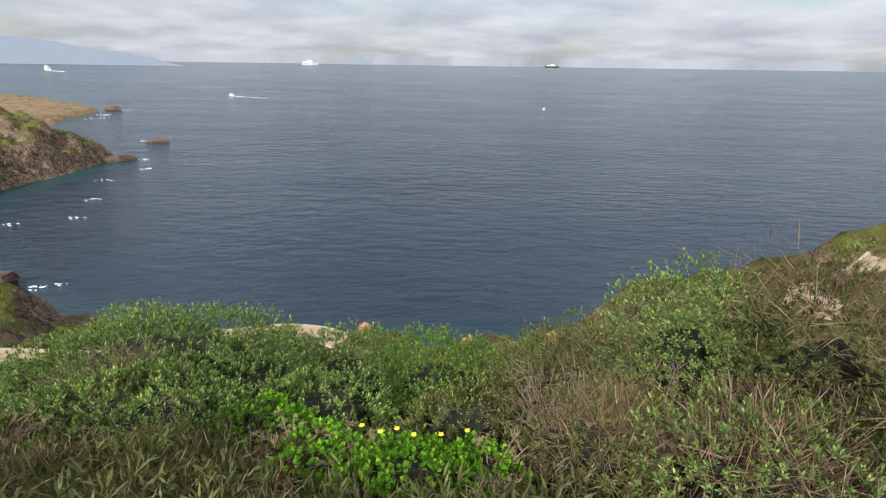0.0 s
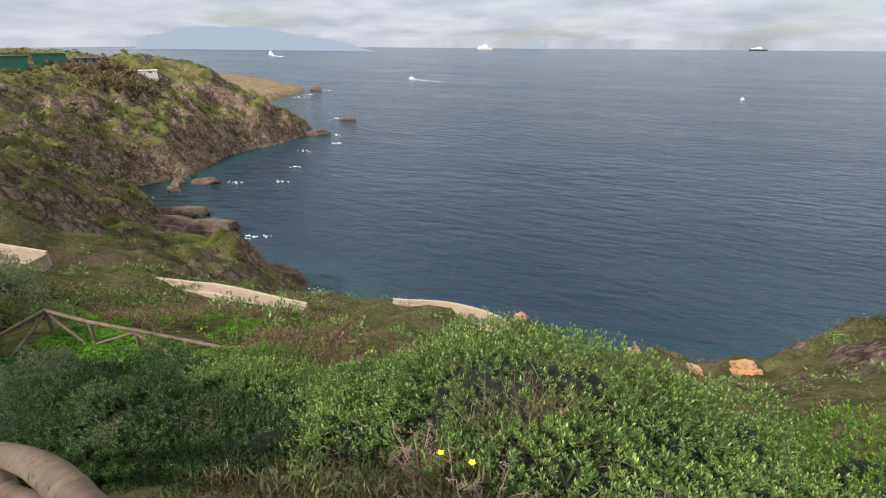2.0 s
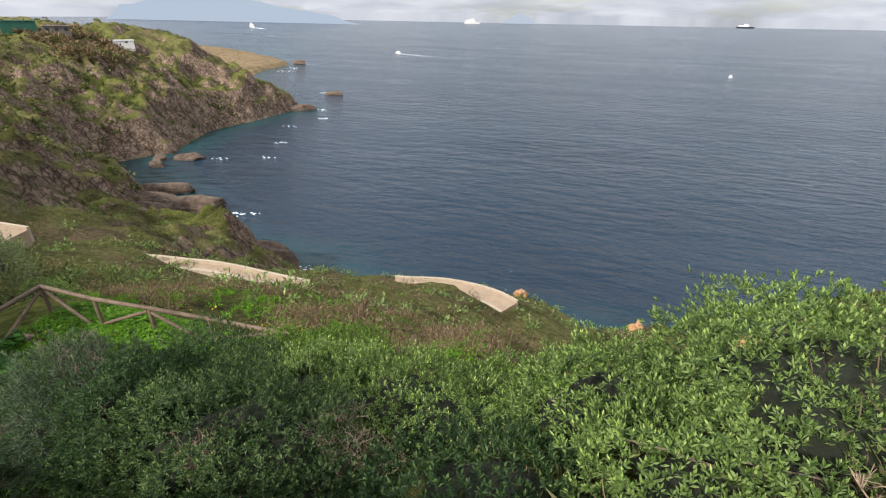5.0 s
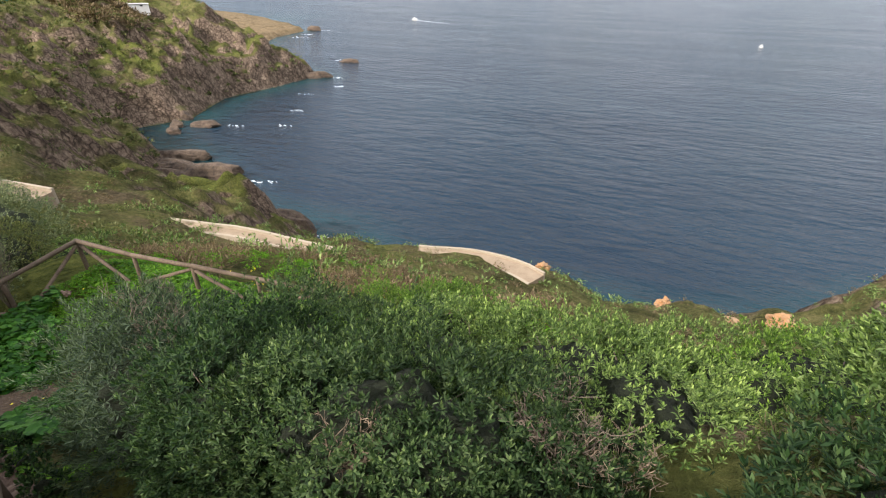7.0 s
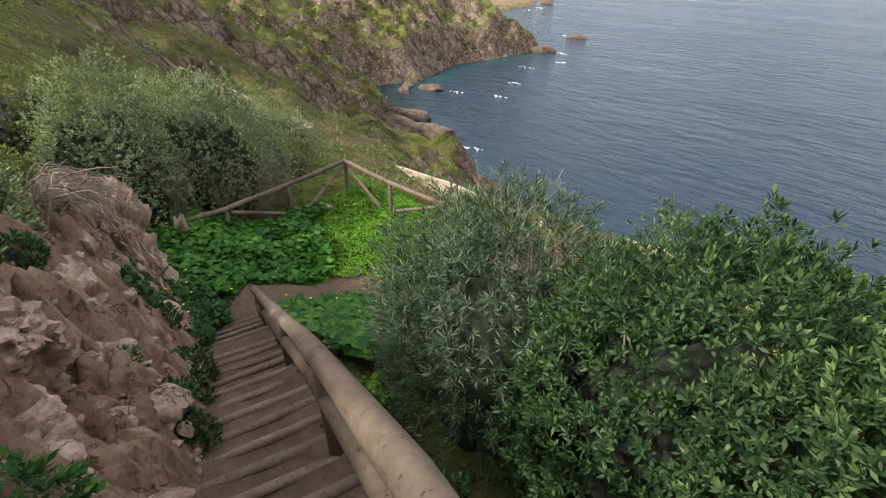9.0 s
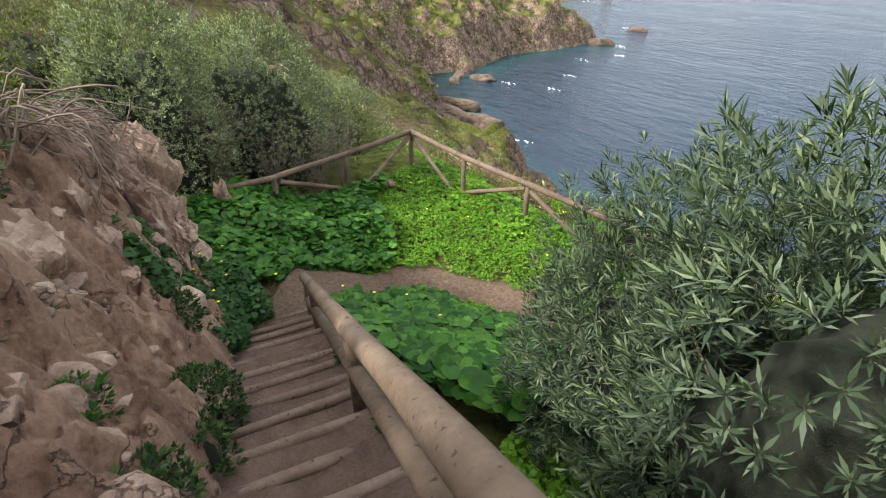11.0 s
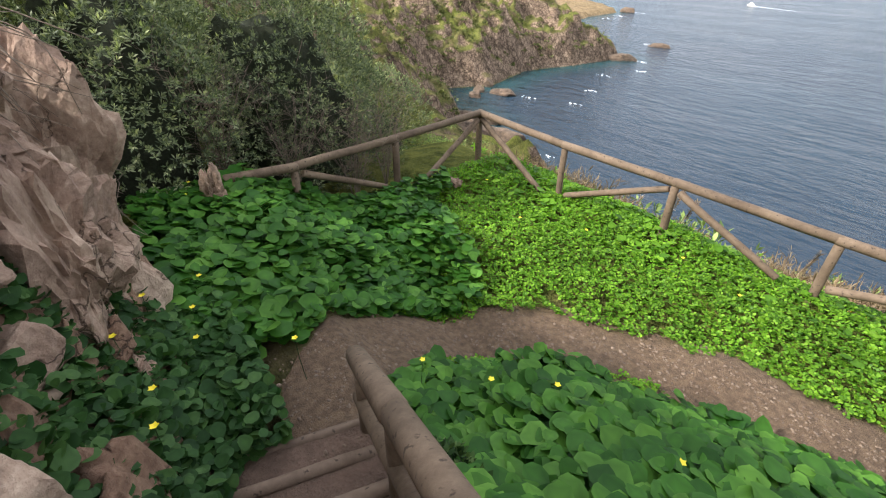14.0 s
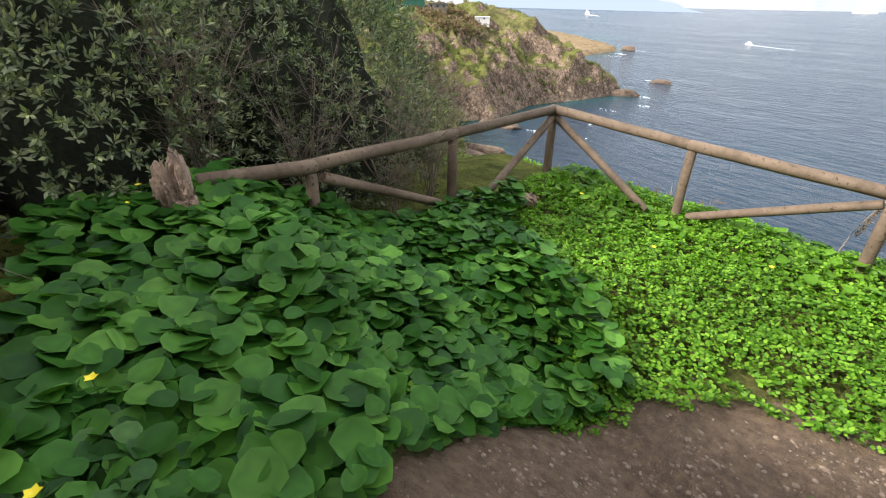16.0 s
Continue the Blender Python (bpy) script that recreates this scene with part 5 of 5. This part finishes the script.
def dead_shrub(label, x, y, z, height, spread, seed, stems=7, mat=None):
    thing = empty("dead_shrub", (x, y, z), label, "shrub", "bare shrubs")
    for bm in branching(seed, height, spread, stems):
        part("stem", bm, mat or (M_TWIG if height > 0.5 else M_DRY), thing)
    return thing


dead_shrub("bare pale brown shrub among green bushes", -6.72, 4.85, -2.81, 0.62, 0.26, 1, 11)
dead_shrub("bare pale brown shrub among green bushes", -6.42, 4.80, -2.83, 0.5, 0.26, 2, 9)
dead_shrub("bare grey shrub among silvery leaves", -10.15, 5.15, -3.5, 0.85, 0.4, 3)
dead_shrub("bare brown shrub on the slope below the landing", -7.75, 4.4, -2.75, 0.45, 0.2, 4, 6)
rr = random.Random(12)
for k in range(9):
    x, y = rr.uniform(-4.2, 3.4), rr.uniform(3.0, 3.9)
    dead_shrub("low tangle of dry straw-coloured stems on the slope", x, y - 0.25 * x * 0.3, ground1(x, y - 0.075 * x) - 0.02, rr.uniform(0.22, 0.34), 0.3, 20 + k, 8)
for k, (x, y) in enumerate([(1.7, 3.9), (2.7, 3.3), (2.0, 4.3), (3.4, 3.6), (0.9, 4.0)]):
    dead_shrub("bare brown stems standing out of the shrubs", x, y, ground1(x, y) + 0.1, 0.75, 0.45, 40 + k, 10)

for k, (x, y) in enumerate([(-19.7, 5.6), (-19.9, 6.6), (-19.6, 7.4), (-20.2, 4.9), (-20.0, 8.2)]):
    dead_shrub("bare grey stems under the large bush behind the fence", x, y, ground1(x, y), 1.5, 0.6, 60 + k, 10)

# branches that hang over the bank from the bushes above
for k in range(7):
    x = -18.4 + k * 0.55
    y = float(line_y(x)) - 1.75
    z = ground1(x, y) + 0.45
    thing = empty("hanging_branch", (x, y, z), "dry grey branches hanging down over the earth bank", "branch", "hanging branches")
    for s in range(6):
        bm = bmesh.new()
        for _ in range(4):
            a = rr.uniform(-1.2, 1.0)
            reach, drop = rr.uniform(0.45, 0.95), rr.uniform(0.0, 0.55)
            side = Vector((math.sin(a), math.cos(a), 0))
            bend = [Vector((rr.gauss(0, 0.12), rr.gauss(0, 0.12), rr.gauss(0, 0.08))) for _ in range(3)]
            pts = along([Vector((rr.uniform(-0.3, 0.3), 0, rr.uniform(-0.2, 0.4))), side * reach * 0.35 + bend[0] + Vector((0, 0, 0.25)), side * reach * 0.7 + bend[1] + Vector((0, 0, 0.1)), side * reach + bend[2] + Vector((rr.uniform(-0.3, 0.3), 0, -drop))], 0.12)
            piece = log_bm(pts, rr.uniform(0.006, 0.013), 0.002, 5, 0.1, s, cap=False)
            me = bpy.data.meshes.new("twig"); piece.to_mesh(me); piece.free()
            bm.from_mesh(me); bpy.data.meshes.remove(me)
        part("twig", bm, M_TWIG, thing)

# small green tufts on the bank and beside the steps
for k, (x, o) in enumerate([(-15.5, -1.35), (-14.3, -1.1), (-13.6, -1.7), (-12.7, -1.2), (-12.1, -0.85), (-11.2, -1.5), (-10.4, -1.1), (-13.1, -0.78), (-14.5, -2.0), (-11.7, -2.0),
                            (-9.7, -0.9), (-15.0, -1.9), (-17.9, -0.9), (-18.3, -1.5), (-17.3, -1.9)]):
    s = 0.16 + 0.12 * rr.random()
    bush("weed_tuft", "small dark green leafy tuft rooted in the bank", (x, float(line_y(x)) + o), (s, s, s * 1.1), F_DARK if k % 3 else F_MALLOW, 300 + k, 900, 7, 0.045, 0.022, twigs=0, group="tufts on the bank")
for k, (x, o) in enumerate([(-8.5, 0.42), (-9.6, 0.40), (-10.8, 0.42), (-12.0, 0.42), (-13.2, 0.42), (-14.3, 0.45), (-12.6, -0.72), (-11.7, -0.70)]):
    bush("weed_tuft", "small green weed at the edge of the steps", (x, float(line_y(x)) + o), (0.2, 0.13, 0.24), F_DARK, 330 + k, 900, 7, 0.04, 0.025, twigs=0, group="weeds beside the steps")
# bright low cress below the landing
for k, (x, y) in enumerate([(-0.75, 3.55), (-0.25, 3.4), (0.2, 3.45), (-1.5, 4.1)]):
    bush("weed_tuft", "low bright green herbs below the landing", (x, y), (0.42, 0.32, 0.22), F_CLOVER, 350 + k, 900, 7, 0.035, 0.03, twigs=0, group="herbs below the landing")


# ---- yellow flowers ----
def flower(height, seed):
    rr = random.Random(seed)
    thing = empty("yellow_flower", (0, 0, 0), "yellow four-petalled flower on a thin green stem", "flower", "yellow flowers")
    top = Vector((rr.uniform(-0.04, 0.04), rr.uniform(-0.04, 0.04), height))
    part("stem", log_bm([(0, 0, 0), top * 0.5 + Vector((0.01, 0, 0)), top], 0.003, 0.002, 5, 0, seed, cap=False), F_DARK, thing)
    for k in range(5):
        a = 2 * math.pi * k / 5
        bm = bmesh.new()
        side, out = Vector((-math.sin(a), math.cos(a), 0)), Vector((math.cos(a), math.sin(a), 0))
        vs = [bm.verts.new(top + q) for q in (Vector((0, 0, 0)), out * 0.012 + side * 0.010 + Vector((0, 0, 0.006)), out * 0.024 + Vector((0, 0, 0.010)), out * 0.012 - side * 0.010 + Vector((0, 0, 0.006)))]
        bm.faces.new(vs)
        part("petal", bm, F_YELLOW, thing)
    return thing


spots = [(-16.4, 4.3), (-16.2, 4.5), (-15.9, 4.15), (-15.6, 4.25), (-15.3, 4.2), (-16.6, 4.55), (-17.0, 4.7), (-19.1, 5.1), (-18.8, 5.0), (-15.4, 5.75), (-14.9, 5.95), (-14.6, 6.3), (-15.0, 6.6), (-18.0, 6.2),
         (-17.2, 8.6), (-16.4, 9.0), (-15.3, 9.4), (-14.6, 9.3), (-18.3, 9.0), (-0.3, 3.6), (-0.15, 3.5), (0.05, 3.6), (-0.55, 3.75), (0.2, 3.7), (-0.4, 3.5), (-3.2, 3.6), (-3.4, 3.7), (-15.8, 5.05), (-13.8, 6.2)]
first = None
for k, (x, y) in enumerate(spots):
    h = 0.34 if x > -5 or y < 4.6 else 0.42
    m = Matrix.Translation((x, y, ground1(x, y) + 0.02)) @ Matrix.Rotation(k * 1.3, 4, "Z")
    if first is None:
        first = flower(0.40, 5)
        first.matrix_basis = m
    else:
        copy_thing(first, m)
x, y, rrn = on_slope(420, (-18, 4, 11.0, 17), 121, -0.1, 0.5)
brush("yellow_bloom", "scattered yellow flowers in the grass outside the fence", x, y, rrn.uniform(0.10, 0.2, len(x)), F_YELLOW, 122, 4, (0.16, 0.16))
rr2 = np.random.default_rng(9)
x, y = rr2.normal(1.6, 0.45, 18), rr2.normal(6.8, 0.3, 18)
brush("yellow_broom", "yellow flowering broom on the slope below the landing", x, y, rr2.uniform(0.25, 0.4, 18), F_YELLOW, 124, 7, (0.08, 0.08), 0.9)

# ---- tall dry stalks outside the fence ----
for k, (x, y, h) in enumerate([(-13.2, 11.2, 1.65), (-12.9, 11.3, 1.35), (-12.4, 11.1, 1.2), (-16.4, 11.0, 0.8), (-16.2, 11.1, 0.6), (-11.6, 11.2, 0.9), (-11.2, 11.0, 0.7), (-9.0, 11.5, 1.0), (-7.2, 11.8, 0.9), (-14.6, 11.1, 0.6)]):
    thing = empty("dry_stalk", (x, y, ground1(x, y)), "tall pale dry flower stalk outside the fence", "stalk", "dry stalks")
    tip = Vector((0.25 * h, 0.05, h))
    part("stem", log_bm(along([(0, 0, -0.05), (0.06, 0, h * 0.5), tip], 0.2), 0.006, 0.003, 5, 0, k, cap=False), M_DRY, thing)
    pts = np.array([tip * t for t in np.linspace(0.45, 1, 22)])
    v, f = leaves_at(pts, np.tile(np.array(tip)[None], (22, 1)), 5, 0.05, 0.016, (30, 80), 400 + k)
    part("seed_head", mesh_np("seed_head", v, f), F_BROWN, thing)


# ---- buildings on the headland ----
M_GREENPAINT = plain("green_sheet_metal", (0.015, 0.09, 0.055), (0.03, 0.14, 0.09), 0.3, 0.6, 0.2, 0.02)
M_DARKWALL = plain("dark_concrete", (0.09, 0.08, 0.07), (0.20, 0.18, 0.16), 0.4, 0.9, 0.3, 0.05)
M_PALE = plain("whitewash", (0.60, 0.57, 0.52), (0.80, 0.78, 0.74), 0.4, 0.85, 0.2, 0.02)
M_DARK = plain("dark_opening", (0.01, 0.01, 0.012), (0.03, 0.03, 0.03), 1.0, 0.5, 0.1, 0.01)


def box_bm(a, b, bevel=0.05):
    bm = bmesh.new()
    bmesh.ops.create_cube(bm, size=1)
    for q in bm.verts:
        q.co = Vector([a[i] + (q.co[i] + 0.5) * (b[i] - a[i]) for i in range(3)])
    if bevel:
        bmesh.ops.bevel(bm, geom=bm.edges[:], offset=bevel, segments=1, affect="EDGES")
    return bm


def hut(name, label, x, y, size, turn, wall, roof, openings, base):
    w, d, h = size
    thing = empty(name, (x, y, base), label, "building")
    thing.rotation_euler = (0, 0, turn)
    part("wall", box_bm((-w / 2, -d / 2, -4), (w / 2, d / 2, h)), wall, thing)
    part("roof", box_bm((-w / 2 - 0.3, -d / 2 - 0.3, h + 0.01), (w / 2 + 0.3, d / 2 + 0.3, h + 0.35)), roof, thing)
    for k in range(openings):
        cx = -w / 2 + w * (k + 0.5) / openings
        part("window", box_bm((cx - 0.7, -d / 2 - 0.06, h * 0.35), (cx + 0.7, -d / 2 + 0.1, h * 0.8), 0.02), M_DARK, thing)
    return thing


def crest(ux, uy, lo, hi):
    """The place along a bearing from the landing where the headland stands highest against the sky."""
    t = np.linspace(lo, hi, 90)
    z = ground(-4 + ux * t, 2.4 + uy * t)
    k = int(np.argmax((z - 1.1) / t))
    return float(-4 + ux * t[k]), float(2.4 + uy * t[k]), float(z[k])


for name, label, ux, uy, size, wall, roof, n in [
    ("green_shed", "long dark green sheet-metal shed on the headland", -0.842, 0.540, (15, 6, 3.6), M_GREENPAINT, M_GREENPAINT, 0),
    ("green_shed", "long dark green sheet-metal shed on the headland", -0.868, 0.497, (15, 6, 3.8), M_GREENPAINT, M_GREENPAINT, 0),
    ("stone_hut", "low dark concrete hut with openings on the headland", -0.817, 0.577, (12, 6, 3.4), M_DARKWALL, M_DARKWALL, 3),
    ("white_house", "low white house on the headland ridge", -0.770, 0.638, (15, 6, 1.8), M_PALE, M_PALE, 2),
    ("white_house", "low white house among brown thicket", -0.915, 0.403, (12, 6, 3.2), M_PALE, M_KERB, 2)]:
    x, y, z = crest(ux, uy, 250, 360)
    hut(name, label, x, y, size, math.atan2(uy, ux) - math.pi / 2, wall, roof, n, z - 0.2 + (1.6 if name != "white_house" else 0.6))


# ---- ships ----
M_HULL = plain("dark_hull", (0.03, 0.04, 0.06), (0.08, 0.09, 0.11), 0.2, 0.5, 0.1, 0.02)


def boat(name, label, x, y, length, heading, hull, wake, height):
    thing = empty(name, (x, y, SEA), label, "ship")
    thing.rotation_euler = (0, 0, heading)
    bm = bmesh.new()
    n, w = 9, length * 0.09
    rings = []
    for i in range(n):
        t = i / (n - 1)
        half = w * min(1.0, 2.6 * (1 - t) ** 0.7 + 0.03)
        x0 = (t - 0.5) * length
        rings.append([bm.verts.new((x0, -half, height)), bm.verts.new((x0, -half * 0.7, -0.3)), bm.verts.new((x0, half * 0.7, -0.3)), bm.verts.new((x0, half, height))])
    for a, b in zip(rings, rings[1:]):
        for k in range(4):
            bm.faces.new((a[k], a[(k + 1) % 4], b[(k + 1) % 4], b[k]))
    bm.faces.new(rings[0]); bm.faces.new(list(reversed(rings[-1])))
    bmesh.ops.recalc_face_normals(bm, faces=bm.faces)
    part("hull", bm, hull, thing)
    part("cabin", box_bm((-length * 0.40, -w * 0.7, height), (length * 0.18, w * 0.7, height * 2.0), height * 0.1), M_PALE, thing)
    part("bridge", box_bm((-length * 0.1, -w * 0.6, height * 2.0), (length * 0.12, w * 0.6, height * 2.7), height * 0.1), M_PALE, thing)
    if wake:
        bm = bmesh.new()
        rows = []
        for i in range(16):
            t = i / 15
            half = w * (0.9 + 1.6 * t) * (1 - 0.7 * t * t)
            x0 = -length * 0.45 - wake * t
            rows.append([bm.verts.new((x0, -half, 0.05)), bm.verts.new((x0, 0, 0.35 * (1 - t) + 0.06)), bm.verts.new((x0, half, 0.05))])
        for a, b in zip(rows, rows[1:]):
            for k in range(2):
                bm.faces.new((a[k], a[k + 1], b[k + 1], b[k]))
        bmesh.ops.recalc_face_normals(bm, faces=bm.faces)
        part("wake", bm, M_FOAM, thing, "white foaming wake")
    return thing


boat("ferry", "white ferry with a foaming wake", -1546, 1964, 70, math.pi * 0.78, M_PALE, 200, 7)
boat("motorboat", "small white motorboat trailing a wake", -355, 831, 14, math.pi * 0.86, M_PALE, 75, 1.8)
boat("cargo_ship", "pale cargo ship low on the horizon", -1073, 4092, 130, 0.1, M_PALE, 0, 14)
boat("cargo_ship", "dark cargo ship on the horizon", 1008, 4572, 130, 0.1, M_HULL, 0, 11)
boat("motorboat", "small white fishing boat on open water", 142, 671, 5, 0.3, M_PALE, 0, 1.4)


# ---- far mountains in haze ----
def ridge(label, x0, x1, y, heights, seed, colour):
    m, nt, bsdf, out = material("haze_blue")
    # haze is put into the colour: one flat pale blue that glows by itself
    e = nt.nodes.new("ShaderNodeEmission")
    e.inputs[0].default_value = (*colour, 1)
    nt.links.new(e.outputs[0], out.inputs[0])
    n = 160
    xs = np.linspace(x0, x1, n)
    hs = np.interp(np.linspace(0, 1, n), np.linspace(0, 1, len(heights)), heights) * (1 + 0.12 * fbm(xs / 260, xs * 0, 4, seed)) + 4 * fbm(xs / 40, xs * 0, 3, seed + 5)
    hs = np.maximum(hs, 0) * np.minimum(1, np.minimum(np.arange(n), np.arange(n)[::-1]) / 12)
    v = np.concatenate([np.stack([xs, np.full(n, y), np.full(n, SEA - 5)], -1), np.stack([xs, np.full(n, y) + 30, SEA + hs], -1), np.stack([xs, np.full(n, y) + 200, np.full(n, SEA - 5)], -1)])
    k = np.arange(n - 1)
    f = np.concatenate([np.stack([k, k + 1, k + n + 1, k + n], -1), np.stack([k + n, k + n + 1, k + 2 * n + 1, k + 2 * n], -1)])
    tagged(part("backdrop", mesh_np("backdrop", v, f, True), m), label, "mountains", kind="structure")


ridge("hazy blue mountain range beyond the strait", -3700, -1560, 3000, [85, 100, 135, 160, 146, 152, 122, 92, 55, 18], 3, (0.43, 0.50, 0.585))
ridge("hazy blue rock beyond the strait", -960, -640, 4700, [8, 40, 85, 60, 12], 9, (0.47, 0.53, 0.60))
